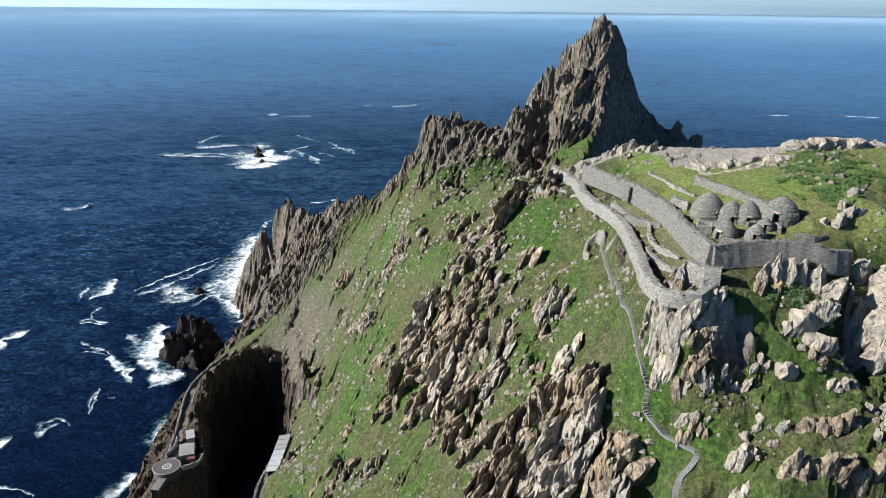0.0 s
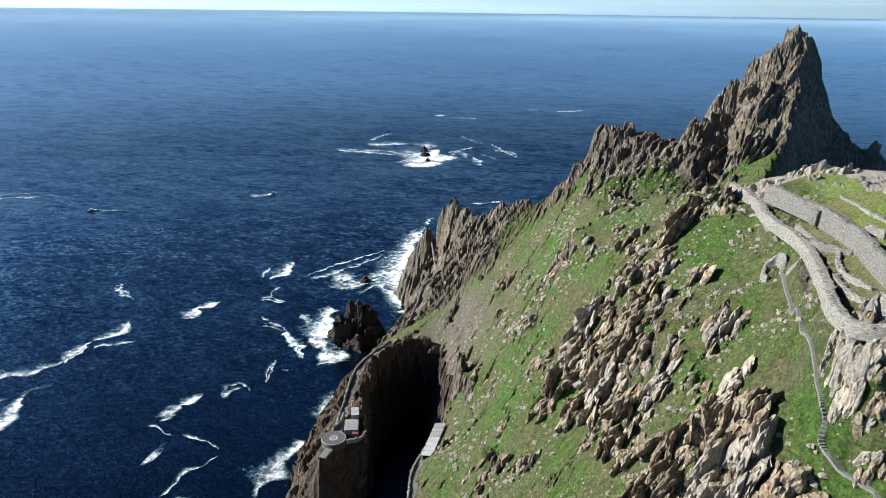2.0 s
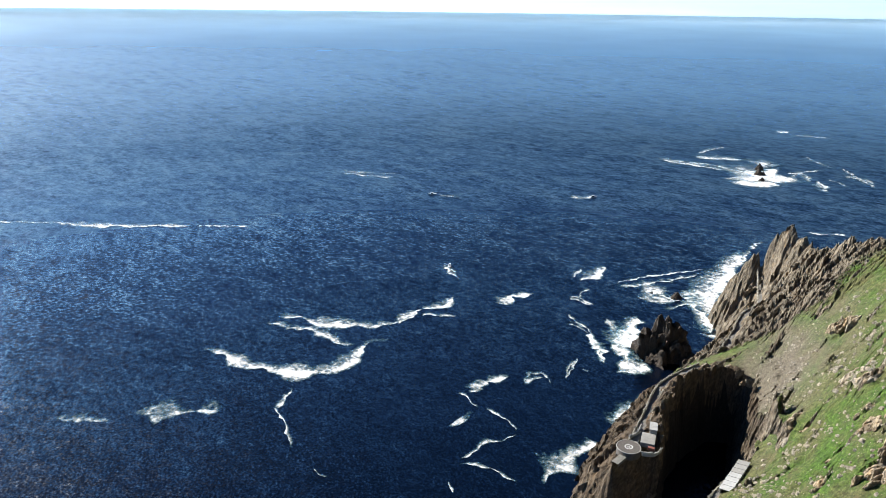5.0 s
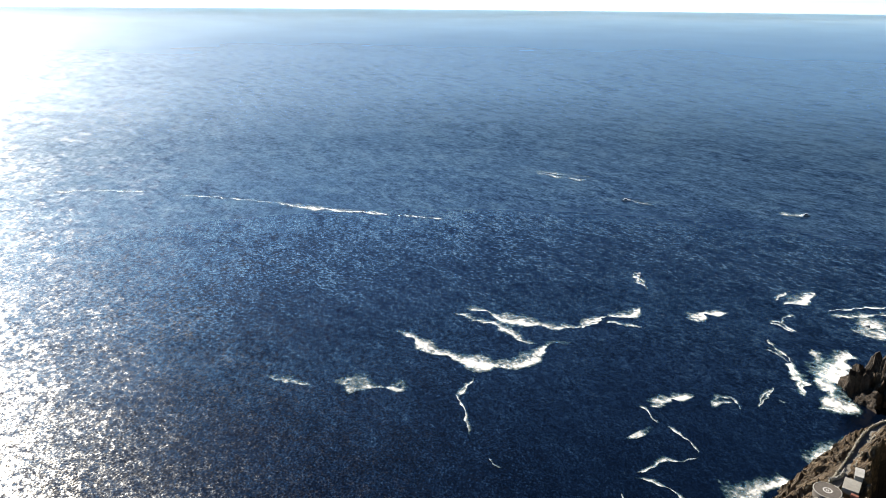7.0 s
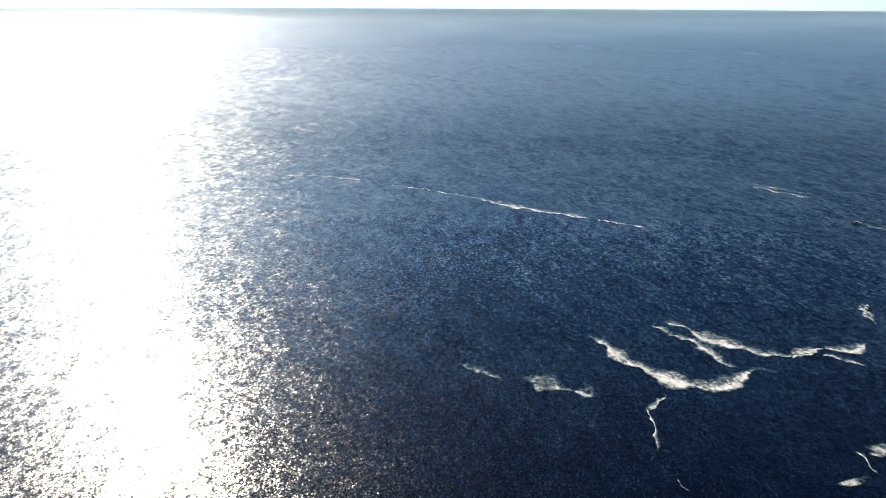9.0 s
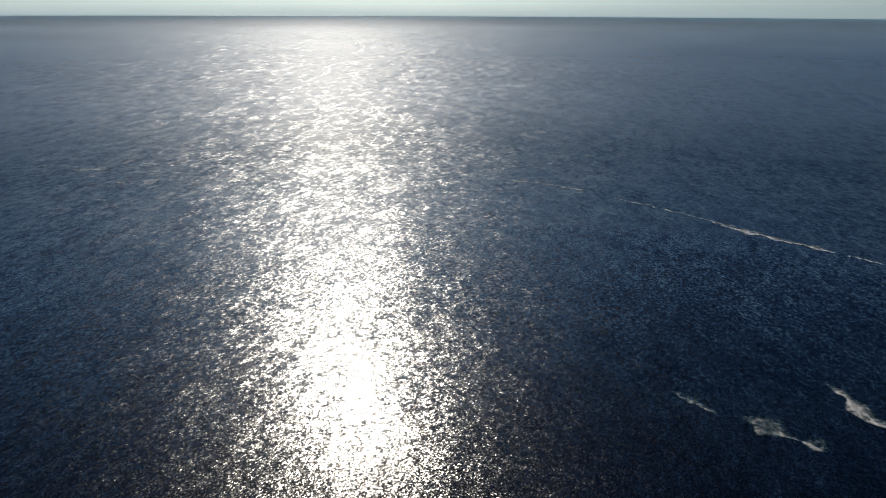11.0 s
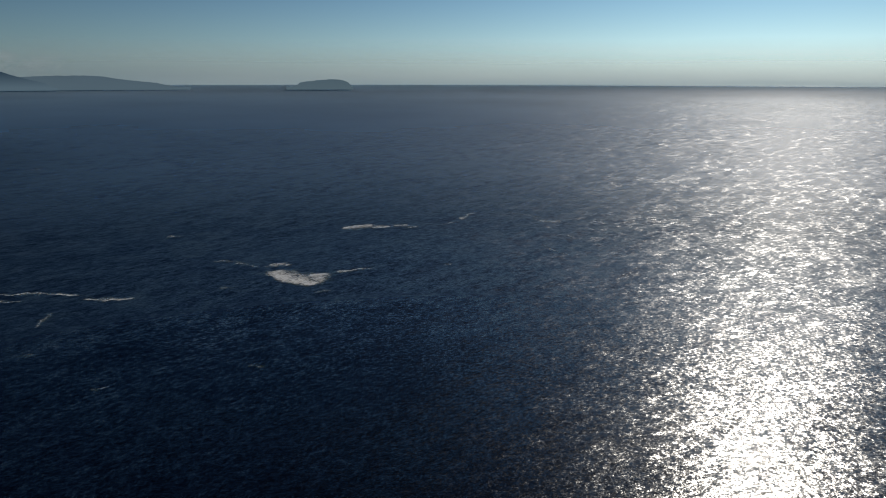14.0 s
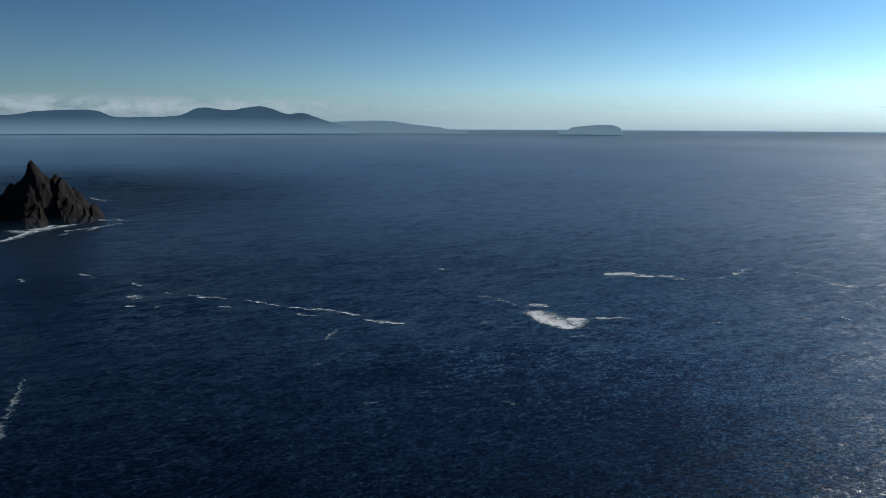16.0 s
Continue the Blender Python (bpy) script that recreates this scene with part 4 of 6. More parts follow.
# ---- rocks in the sea and the far islands ----
def rock_isle(name, tops, reach, step, mat, label, rough=1.0, slope=1.0, seed=50):
    """A rock that rises from the sea to several tops (x, y, height)."""
    cx = sum(t[0] for t in tops) / len(tops)
    cy = sum(t[1] for t in tops) / len(tops)
    xs = np.arange(cx - reach, cx + reach + step, step)
    ys = np.arange(cy - reach, cy + reach + step, step)
    gx, gy = np.meshgrid(xs, ys, indexing="ij")
    u, v = across_along(gx, gy)
    s = reach / 40
    wob = 1 + 0.5 * (fbm(gx / (9 * s), gy / (9 * s), 3, seed) - 0.5)
    z = np.max([h - slope * wob * np.hypot(gx - x, gy - y) for x, y, h in tops], axis=0)
    z = z + rough * s * ((slabs(u, v, 9 * s, seed + 1) - 0.4) * 9 + (ridged(gx / (5 * s), gy / (5 * s), 4, seed + 3) - 0.6) * 12 + (slabs(u, v, 2.6 * s, seed + 2) - 0.3) * 3.5)
    sea = np.array([[sea_z(a, b) for b in ys] for a in xs]) if reach > 100 else np.zeros_like(z)
    z = z + sea
    nx, ny = z.shape
    idx = np.arange(nx * ny).reshape(nx, ny)
    q = np.stack([idx[:-1, :-1], idx[1:, :-1], idx[1:, 1:], idx[:-1, 1:]], -1)
    top = np.maximum.reduce([z[:-1, :-1], z[1:, :-1], z[1:, 1:], z[:-1, 1:]]) - sea[:-1, :-1]
    q = q[top > -2]
    used, flat = np.unique(q, return_inverse=True)
    co = np.stack([gx.ravel(), gy.ravel(), z.ravel()], -1)[used]
    me = mesh_of(name, co.tolist(), flat.reshape(-1, 4).tolist(), mat)
    return tagged(new(name, me), label, "sea stack" if reach < 100 else "island")


rock_isle("sea_rock", [(-297, 1100, 11)], 16, 0.8, DARK_ROCK, "small dark rock awash in white surf", 0.6, 1.6, 60)
rock_isle("sea_rock", [(-287, 1062, 10), (-281, 1064, 6)], 18, 0.8, DARK_ROCK, "small dark rock awash in white surf", 0.6, 1.5, 66)
rock_isle("sea_rock", [(-272, 1025, 6)], 14, 0.8, DARK_ROCK, "small dark rock awash in white surf", 0.6, 1.3, 71)
rock_isle("sea_rock", [(-200, 528, 6)], 12, 0.7, DARK_ROCK, "small dark rock awash in white surf", 0.5, 1.2, 77)
rock_isle("far_island", [(-92, -1912, 128), (-104, -1911, 114), (-118, -1910, 108), (-141, -1906, 108), (-49, -1911, 90), (-174, -1903, 78), (-25, -1915, 66), (-194, -1901, 46), (5, -1915, 72), (40, -1920, 92), (75, -1930, 100)], 330, 4.0, ISLE_ROCK, "steep dark rock island ringed with white surf", 0.25, 1.28, 80)


def far_hills(name, crest, mat, label, reach=4700.0):
    """A range on the horizon with painted haze: heading to the left of +y, height over the sea's rim."""
    verts, faces = [], []
    line = smooth_line([(c[0], c[1]) for c in crest], 0.25)
    for yaw, h in line:
        a = radians(yaw)
        x, y = -math.sin(a), math.cos(a)
        h2 = max(0.5, h + 2.0 * noise.noise((yaw * 1.7, 0, 3)) + 1.0 * noise.noise((yaw * 5, 0, 5)))
        foot = far_rim(math.atan2(y, x)) * 0.93 - 3
        top = foot + (15 + h2) * min(1.0, h2 / 14)
        for r, z in ((reach - 60, foot - 9), (reach - 20, foot + 0.6 * (top - foot)), (reach, top), (reach + 40, foot + 4)):
            verts.append((x * r, y * r, z))
    for i in range(len(line) - 1):
        for k in range(3):
            a = 4 * i + k
            faces.append((a, a + 4, a + 5, a + 1))
    me = mesh_of(name, verts, faces, mat)
    me.shade_smooth()
    return tagged(new(name, me), label, "backdrop", "", "structure")


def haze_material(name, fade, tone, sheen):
    """Sunlit see-through sheet standing in for haze; sheen adds glare; fade(nt) gives its thickness."""
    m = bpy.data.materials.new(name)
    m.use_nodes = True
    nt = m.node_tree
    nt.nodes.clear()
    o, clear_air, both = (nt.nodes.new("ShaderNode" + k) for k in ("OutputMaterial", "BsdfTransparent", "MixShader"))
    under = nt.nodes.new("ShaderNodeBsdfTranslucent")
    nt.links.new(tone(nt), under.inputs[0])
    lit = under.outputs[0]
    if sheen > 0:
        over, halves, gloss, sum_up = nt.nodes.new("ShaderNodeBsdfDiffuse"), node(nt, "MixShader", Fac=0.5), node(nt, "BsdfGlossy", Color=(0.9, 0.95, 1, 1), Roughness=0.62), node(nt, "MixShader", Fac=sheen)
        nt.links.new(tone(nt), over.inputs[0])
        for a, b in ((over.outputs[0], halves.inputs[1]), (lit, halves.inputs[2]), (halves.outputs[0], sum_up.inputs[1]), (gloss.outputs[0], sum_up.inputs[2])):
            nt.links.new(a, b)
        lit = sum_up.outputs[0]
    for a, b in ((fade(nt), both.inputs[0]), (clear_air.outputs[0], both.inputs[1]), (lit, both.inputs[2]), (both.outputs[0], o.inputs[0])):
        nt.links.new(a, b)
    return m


def ring_sheet(rows, mat, label):
    """A round sheet through rings of (radius, height by heading)."""
    n = 120
    verts = []
    for r, height in rows:
        for k in range(n):
            a = 2 * math.pi * k / n
            verts.append((r * math.cos(a), r * math.sin(a), height(a)))
    faces = [(i * n + k, (i + 1) * n + k, (i + 1) * n + (k + 1) % n, i * n + (k + 1) % n) for i in range(len(rows) - 1) for k in range(n)]
    me = mesh_of("haze", verts, faces, mat)
    me.shade_smooth()
    return tagged(new("haze", me), label, "backdrop", "", "structure")


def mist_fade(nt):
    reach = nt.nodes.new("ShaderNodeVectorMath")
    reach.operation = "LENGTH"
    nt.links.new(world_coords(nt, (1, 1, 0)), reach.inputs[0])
    gap = nt.nodes.new("ShaderNodeVectorMath")  # hole in the sheet, so that no edge of it shows across the island
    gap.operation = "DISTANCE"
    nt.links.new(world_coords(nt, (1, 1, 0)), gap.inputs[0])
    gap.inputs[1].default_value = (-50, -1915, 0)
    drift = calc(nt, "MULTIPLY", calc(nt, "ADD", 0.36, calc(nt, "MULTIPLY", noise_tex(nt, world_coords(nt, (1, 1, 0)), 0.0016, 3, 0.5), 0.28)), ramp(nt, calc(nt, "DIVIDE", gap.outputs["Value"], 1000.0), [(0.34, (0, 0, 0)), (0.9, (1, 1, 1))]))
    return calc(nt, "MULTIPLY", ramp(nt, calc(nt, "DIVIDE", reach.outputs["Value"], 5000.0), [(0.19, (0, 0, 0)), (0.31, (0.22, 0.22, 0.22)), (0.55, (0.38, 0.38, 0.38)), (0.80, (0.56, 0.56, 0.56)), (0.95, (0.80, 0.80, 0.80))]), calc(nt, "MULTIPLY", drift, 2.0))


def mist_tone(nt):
    """Haze painted as the sheet's colour: blue near by, paler towards the horizon."""
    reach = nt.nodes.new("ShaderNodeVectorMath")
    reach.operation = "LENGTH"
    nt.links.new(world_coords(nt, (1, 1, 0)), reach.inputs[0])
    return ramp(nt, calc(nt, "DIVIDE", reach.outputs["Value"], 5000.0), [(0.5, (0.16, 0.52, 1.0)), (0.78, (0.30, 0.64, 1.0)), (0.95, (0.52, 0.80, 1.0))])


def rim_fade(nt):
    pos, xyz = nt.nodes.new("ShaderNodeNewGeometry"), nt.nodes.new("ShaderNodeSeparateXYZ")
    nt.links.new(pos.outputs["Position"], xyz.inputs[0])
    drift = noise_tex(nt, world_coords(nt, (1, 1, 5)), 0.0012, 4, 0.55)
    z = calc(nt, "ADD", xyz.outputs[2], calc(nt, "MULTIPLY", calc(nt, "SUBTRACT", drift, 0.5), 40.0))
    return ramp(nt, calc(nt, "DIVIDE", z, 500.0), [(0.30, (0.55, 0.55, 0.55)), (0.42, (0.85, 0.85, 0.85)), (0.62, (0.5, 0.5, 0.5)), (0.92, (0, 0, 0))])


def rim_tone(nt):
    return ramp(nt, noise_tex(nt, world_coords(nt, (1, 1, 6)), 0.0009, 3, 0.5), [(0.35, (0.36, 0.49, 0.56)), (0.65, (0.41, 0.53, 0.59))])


def mist_height(r):
    t = max(0.0, (r - 1400) / (4850 - 1400))
    return lambda a: 60 + (far_rim(a) + 1.5 - 60) * (0.55 * t + 0.45 * t * t)


# tinted sheets added to imitate haze over the sea and at the horizon
ring_sheet([(r, mist_height(r)) for r in (950, 1150, 1400, 1600, 1800, 2200, 2600, 3000, 3400, 3800, 4200, 4500, 4800)], haze_material("painted_sea_mist", mist_fade, mist_tone, 0.22), "thin see-through sheet tinted as blue haze over the far sea")
# added band stands in for haze; it leans inward to brighten towards the sun
ring_sheet([(4845, lambda a: 130), (4660, lambda a: 250), (4480, lambda a: 365), (4300, lambda a: 480)], haze_material("painted_horizon_haze", rim_fade, rim_tone, 0.0), "pale see-through band tinted as haze along the horizon")
HILLS_NEAR = make_painted_haze("painted_haze_hills", (0.062, 0.12, 0.185), 1.0, (0.20, 0.31, 0.40), 195.0, 275.0)
HAZY_ISLE = make_painted_haze("painted_haze_isle", (0.155, 0.25, 0.32), 1.0, (0.19, 0.29, 0.36), 200.0, 262.0)
HILLS_FAR = make_painted_haze("pale_far_hills", (0.17, 0.26, 0.34), 1.0, (0.19, 0.29, 0.37), 200.0, 300.0)
far_hills("far_hills", ((145.0, 0), (146.8, 10), (148.2, 20), (149.8, 34), (151.2, 50), (152.8, 52), (155.0, 48), (157.5, 36)), HILLS_FAR, "pale blue hills with painted haze on the horizon", 4380)
far_hills("far_hills", ((153.8, 0), (155.9, 40), (158.1, 94), (159.4, 90), (161.3, 132), (163.7, 109), (165.7, 122), (167.4, 76), (169.7, 68), (171.6, 67), (173.1, 102), (176.3, 96), (178.7, 72), (183.3, 86), (187.5, 67)), HILLS_NEAR, "blue mountains with painted haze on the horizon under low cloud", 4340)
far_hills("far_isle", ((132.9, 0), (133.2, 14), (133.8, 30), (134.8, 33), (135.6, 27), (136.4, 22), (137.2, 10), (138.0, 0)), HAZY_ISLE, "small blue island with painted haze on the horizon", 4320)


def make_cloud():
    m = bpy.data.materials.new("low_cloud")
    m.use_nodes = True
    nt = m.node_tree
    nt.nodes.clear()
    e, o, t, both = (nt.nodes.new("ShaderNode" + k) for k in ("Emission", "OutputMaterial", "BsdfTransparent", "MixShader"))
    at = nt.nodes.new("ShaderNodeAttribute")
    at.attribute_name = "thick"
    n = noise_tex(nt, world_coords(nt, (1, 1, 1.8)), 0.0075, 8, 0.6)
    f = calc(nt, "MULTIPLY", ramp(nt, n, [(0.36, (0, 0, 0)), (0.62, (1, 1, 1))]), at.outputs["Fac"])
    # the cloud's daylight is put into its own glow
    e.inputs[0].default_value = (0.56, 0.66, 0.71, 1)
    nt.links.new(f, both.inputs[0])
    nt.links.new(t.outputs[0], both.inputs[1])
    nt.links.new(e.outputs[0], both.inputs[2])
    nt.links.new(both.outputs[0], o.inputs[0])
    return m


def cloud_bank(yaw_a, yaw_b, z_a, z_b, reach):
    verts, faces, val = [], [], []
    n = 60
    for i in range(n + 1):
        a = radians(yaw_a + (yaw_b - yaw_a) * i / n)
        for k in range(7):
            r = reach + 30 * math.sin(math.pi * k / 6)
            verts.append((-math.sin(a) * r, math.cos(a) * r, z_a + (z_b - z_a) * k / 6))
            val.append(0.95 * math.sin(math.pi * k / 6) * math.sin(math.pi * i / n) ** 0.5)
    for i in range(n):
        for k in range(6):
            a = 7 * i + k
            faces.append((a, a + 7, a + 8, a + 1))
    me = mesh_of("cloud_bank", verts, faces, make_cloud())
    me.attributes.new("thick", "FLOAT", "POINT").data.foreach_set("value", val)
    return tagged(new("cloud_bank", me), "low pale cloud bank over the far mountains", "cloud", "", "structure")


cloud_bank(153, 190, 262, 400, 4425)


# ---- outcrops: steep slabs side by side, leaning with the layers ----
STRIKE_X, STRIKE_Y = math.sin(radians(STRIKE)), math.cos(radians(STRIKE))


def ball_directions(sub):
    bm = bmesh.new()
    bmesh.ops.create_icosphere(bm, subdivisions=sub, radius=1.0)
    co = np.array([tuple(v.co) for v in bm.verts])
    fs = [tuple(v.index for v in f.verts) for f in bm.faces]
    bm.free()
    return co, fs


BALLS = {k: ball_directions(k) for k in (2, 3, 4)}


def rock_mass(parent, centre, half, seed, mat, turn=0.0, lean=0.0, sub=3, worn=0.05, name="boulder"):
    """An angular rock: a block broken along joints into flat faces, half sizes across, along and up the layers."""
    rs = np.random.RandomState(seed)
    d, fs = BALLS[sub]
    r = np.full(len(d), 9.0)
    normals = [(s * (k == 0), s * (k == 1), s * (k == 2)) for k in range(3) for s in (-1, 1)]
    for k in range(15):
        if k < 6:
            n, h = np.array(normals[k]) + rs.normal(0, 0.2, 3), rs.uniform(0.85, 1.0)
            if k == 5:  # the top dips to one side
                n, h = n + np.array((-0.55, rs.uniform(-0.35, 0.35), 0.0)), 0.8
        else:
            n, h = rs.normal(0, 1, 3) * (1.0, 0.55, 0.8), rs.uniform(0.92, 1.25)
        n = n / np.linalg.norm(n)
        r = np.minimum(r, h / np.maximum(d @ n, 1e-3))
    p = d * np.minimum(r, 1.6)[:, None]
    if sub > 2:  # smaller breaks on the faces
        q = p * np.array(half) / np.array((0.22, 0.4, 0.55)) / min(half)
        step = np.array([noise.cell((a, b, c)) for a, b, c in q * 0.6 + seed])
        soft = np.array([noise.fractal((a, b, c), 1.0, 2.0, 4) for a, b, c in q * 0.5 + seed])
        p = p * (1 + 1.3 * worn * (step - 0.5) + 0.6 * worn * soft)[:, None]
    p = p * np.array(half)
    m = Matrix.Translation(centre) @ Matrix.Rotation(radians(-STRIKE - turn), 4, "Z") @ Matrix.Rotation(lean, 4, "Y")
    me = mesh_of(name, [tuple(m @ Vector(v)) for v in p], fs, mat)
    ob = new(name, me)
    if parent is not None:
        ob.parent = parent
        ob.matrix_parent_inverse = parent.matrix_basis.inverted()
    return ob


def slab(parent, cx, cy, length, thick, high, rng, mat, lean=0.3, turn=0.0, sink=1.6, name="slab"):
    """One tilted slab of rock, its foot deep in the ground."""
    half = (thick * rng.uniform(0.35, 0.75), length * rng.uniform(0.38, 0.62), 0.62 * high + 0.8 * sink)
    g = ground_z(cx, cy)
    return rock_mass(parent, (cx, cy, g + high * 0.95 - half[2]), half, rng.randrange(100000), mat, turn, lean + rng.uniform(-0.15, 0.25), 2 if high < 1.8 else 3, 0.08, name)


def outcrop(x, y, w, l, h, mat, seed, label, lean=0.3, count=0, turn=0.0):
    rng = random.Random(seed)
    root = tagged(new("rock_outcrop"), label, "rock outcrop", "rock outcrops on the hillside")
    root.matrix_basis = Matrix.Translation((x, y, ground_z(x, y)))
    count = count or max(3, int(w * l / 8))
    for k in range(count):
        du = (k + rng.random()) / count * w - w / 2
        dv = rng.uniform(-0.45, 0.45) * l
        L = min(l, rng.uniform(0.35, 0.7) * l + 1.5)
        px, py = x + du * STRIKE_Y + dv * STRIKE_X, y - du * STRIKE_X + dv * STRIKE_Y
        slab(root, px, py, L, rng.uniform(0.9, 2.1) * (1 + h / 14), h * rng.uniform(0.4, 1.0), rng, mat, lean * rng.uniform(-0.2, 1.1), turn + rng.uniform(-24, 24))
    return root


for k, (x, y, w, l, h) in enumerate(CRAGS + MORE_CRAGS):
    outcrop(x, y, w, l, h * 1.25, ROCK if k % 3 else PALE_ROCK, 100 + k, "grey-brown layered rock slabs standing in green turf")
def crag(name, label, category, masses, mat, turn=10.0, lean=0.15, worn=0.09):
    """A rock face of several angular masses grown together: (x, y, z of the middle, half sizes)."""
    root = tagged(new(name), label, category, "rock masses below the monastery")
    root.matrix_basis = Matrix.Translation(masses[0][:3])
    for k, (x, y, z, a, b, c) in enumerate(masses):
        seed = int(x * 31 + y * 17) + k
        rock_mass(root, (x, y, z), (a, b, c), seed, mat, turn + 17 * math.sin(seed), lean + 0.1 * math.sin(2.3 * seed), 4 if max(a, c) > 5 else 3, worn, "rock_block")
    return root


crag("sea_rock", "jagged black sea stack ringed with white surf", "sea stack", [(-165, 421, 7, 8.5, 9, 25), (-173, 419, 2, 10, 10, 20), (-158, 423, 1, 9, 9, 17), (-182, 420, -2, 9, 9, 14), (-168, 411, -3, 12, 8, 14), (-150, 420, -4, 7, 8, 12), (-176, 430, 0, 9, 8, 17)], DARK_ROCK, 10, 0.22, 0.16)
PALE = "pale grey fractured rock face below the stone wall"
crag("rock_outcrop", PALE, "rock outcrop", [(50.8, 154.5, 154, 2.0, 4.5, 7), (52.2, 149.5, 153, 3.0, 4.0, 9), (55, 146.5, 155, 3.4, 3.5, 8.5), (59, 146, 157, 3.0, 3.2, 6), (52.2, 146.5, 146.5, 1.7, 2.4, 5.5), (53.2, 144, 147, 1.5, 2.2, 5), (62, 147.5, 160, 2.6, 2.5, 4.5)], PALE_ROCK)
crag("rock_outcrop", PALE, "rock outcrop", [(57.6, 142.5, 147, 1.5, 2.2, 5), (56.3, 141, 143.5, 1.0, 1.5, 3), (60.5, 142.5, 145, 1.3, 1.8, 3.4)], PALE_ROCK, 5, 0.3)
crag("rock_outcrop", PALE, "rock outcrop", [(64.5, 143, 147.5, 1.2, 1.8, 4.5), (66.3, 142.5, 146, 0.9, 1.5, 4), (68.8, 144.5, 148, 1.4, 1.8, 4.2), (69.8, 142, 144.5, 0.9, 1.2, 2.2), (72.5, 146, 150.5, 1.2, 1.8, 4)], ROCK, 5, 0.25)
crag("rock_outcrop", PALE, "rock outcrop", [(82.5, 147.5, 156, 3.6, 3.5, 5.0), (86.5, 148.5, 158, 3.6, 3.2, 5.2), (85.0, 143.5, 152.5, 3.8, 2.2, 4.8), (90.5, 151.5, 161.5, 3.0, 2.5, 5.5), (79.6, 147, 155, 1.7, 1.8, 4.0)], PALE_ROCK, 30, 0.3)
crag("rock_outcrop", PALE, "rock outcrop", [(77.5, 140, 147.8, 2.6, 2.8, 4.0)], PALE_ROCK, 40, 0.35)
crag("rock_outcrop", PALE, "rock outcrop", [(101.5, 147, 156, 3.4, 4.0, 7.5), (104.5, 151, 161, 4.0, 4.0, 7), (100.5, 143.5, 150.5, 3.0, 2.6, 4.0), (106, 154, 164, 4.0, 4.0, 7), (100.5, 157, 166, 2.2, 2.5, 4)], PALE_ROCK, 15, 0.2)
crag("rock_outcrop", PALE, "rock outcrop", [(78.5, 153.8, 165.5, 1.8, 1.6, 5.2), (81.5, 153.5, 166.3, 1.8, 1.6, 4.8), (75.6, 154.2, 164.8, 1.4, 1.4, 4.2), (84.5, 153.6, 165.5, 1.6, 1.4, 4.4), (88, 152.5, 165, 2.0, 1.8, 4.5)], PALE_ROCK, 10, 0.05)
crag("rock_outcrop", "grey rock band above a steep grassy shelf", "rock outcrop", [(77.5 + 2.6 * k, 127.5 + 0.5 * math.sin(5 * k) - 0.1 * k, 141 + 0.5 * math.sin(3 * k), 1.9, 1.7, 3.4 + 0.9 * math.sin(7 * k)) for k in range(9)], ROCK, 0, 0.1)
crag("rock_outcrop", "grey rock band above a steep grassy shelf", "rock outcrop", [(70.5 + 2.4 * k, 118.6 + 0.6 * math.sin(4 * k), 136.2 + 0.6 * math.sin(3 * k), 2.0, 1.8, 5.0 + 1.2 * math.sin(5 * k)) for k in range(10)], ROCK, 0, 0.1)
crag("rock_outcrop", PALE, "rock outcrop", [(64.3, 126.5, 134.5, 1.6, 1.6, 4.4), (65.9, 126.8, 134.2, 1.2, 1.3, 3.4), (62.8, 127, 134, 1.1, 1.2, 3.0)], PALE_ROCK, 10, 0.2)
crag("rock_outcrop", PALE, "rock outcrop", [(55.4, 138, 136.5, 1.2, 1.4, 2.6), (57.2, 137.6, 136.2, 1.5, 1.5, 3.2), (59.4, 136.8, 135.8, 1.4, 1.4, 3.4), (61, 136, 135, 1.0, 1.2, 2.4)], PALE_ROCK, 10, 0.2)
crag("rock_outcrop", "brown layered rock shelf beside the stairway", "rock outcrop", [(43.5, 142, 126, 3.2, 3.5, 5.5), (40, 141, 121, 3.2, 3.5, 5.5), (45.5, 138, 122, 2.6, 3.0, 5), (37.5, 139, 116, 3, 3, 5)], ROCK, 0, 0.5)
crag("rock_outcrop", "broken brown rocks along the head of the dark cove", "rock outcrop", [(-116 + 3.7 * k, 343 + 9 * math.sin(0.42 * k + 0.3) + 1.5 * math.sin(5 * k), 40.5 + 1.8 * math.sin(3 * k), 1.4 + 0.6 * math.sin(7 * k), 2.2, 2.6 + math.sin(4 * k)) for k in range(8)], CRAG_ROCK, 20, 0.3)


def teeth(x, y, run, count, tall, seed, mat, turn=0.0):
    """Pointed blades of rock in a row, whose faces show below the turf's edge."""
    rt = random.Random(seed)
    root = tagged(new("rock_outcrop"), "pale pointed rock blades showing through the steep turf", "rock outcrop", "rock masses below the monastery")
    root.matrix_basis = Matrix.Translation((x, y, ground_z(x, y)))
    for k in range(count):
        px = x + run * ((k + rt.uniform(0.2, 0.8)) / count - 0.5)
        py = y + rt.uniform(-1.0, 1.0)
        h = tall * rt.uniform(0.55, 1.1)
        rock_mass(root, (px, py, ground_z(px, py) - 0.25 * h + 0.4), (rt.uniform(0.5, 1.1) * (0.7 + h / 6), rt.uniform(0.7, 1.2), h), rt.randrange(99999), mat, STRIKE * -1 + turn + rt.uniform(-20, 20), rt.uniform(-0.1, 0.35), 3, 0.1, "blade")
    return root


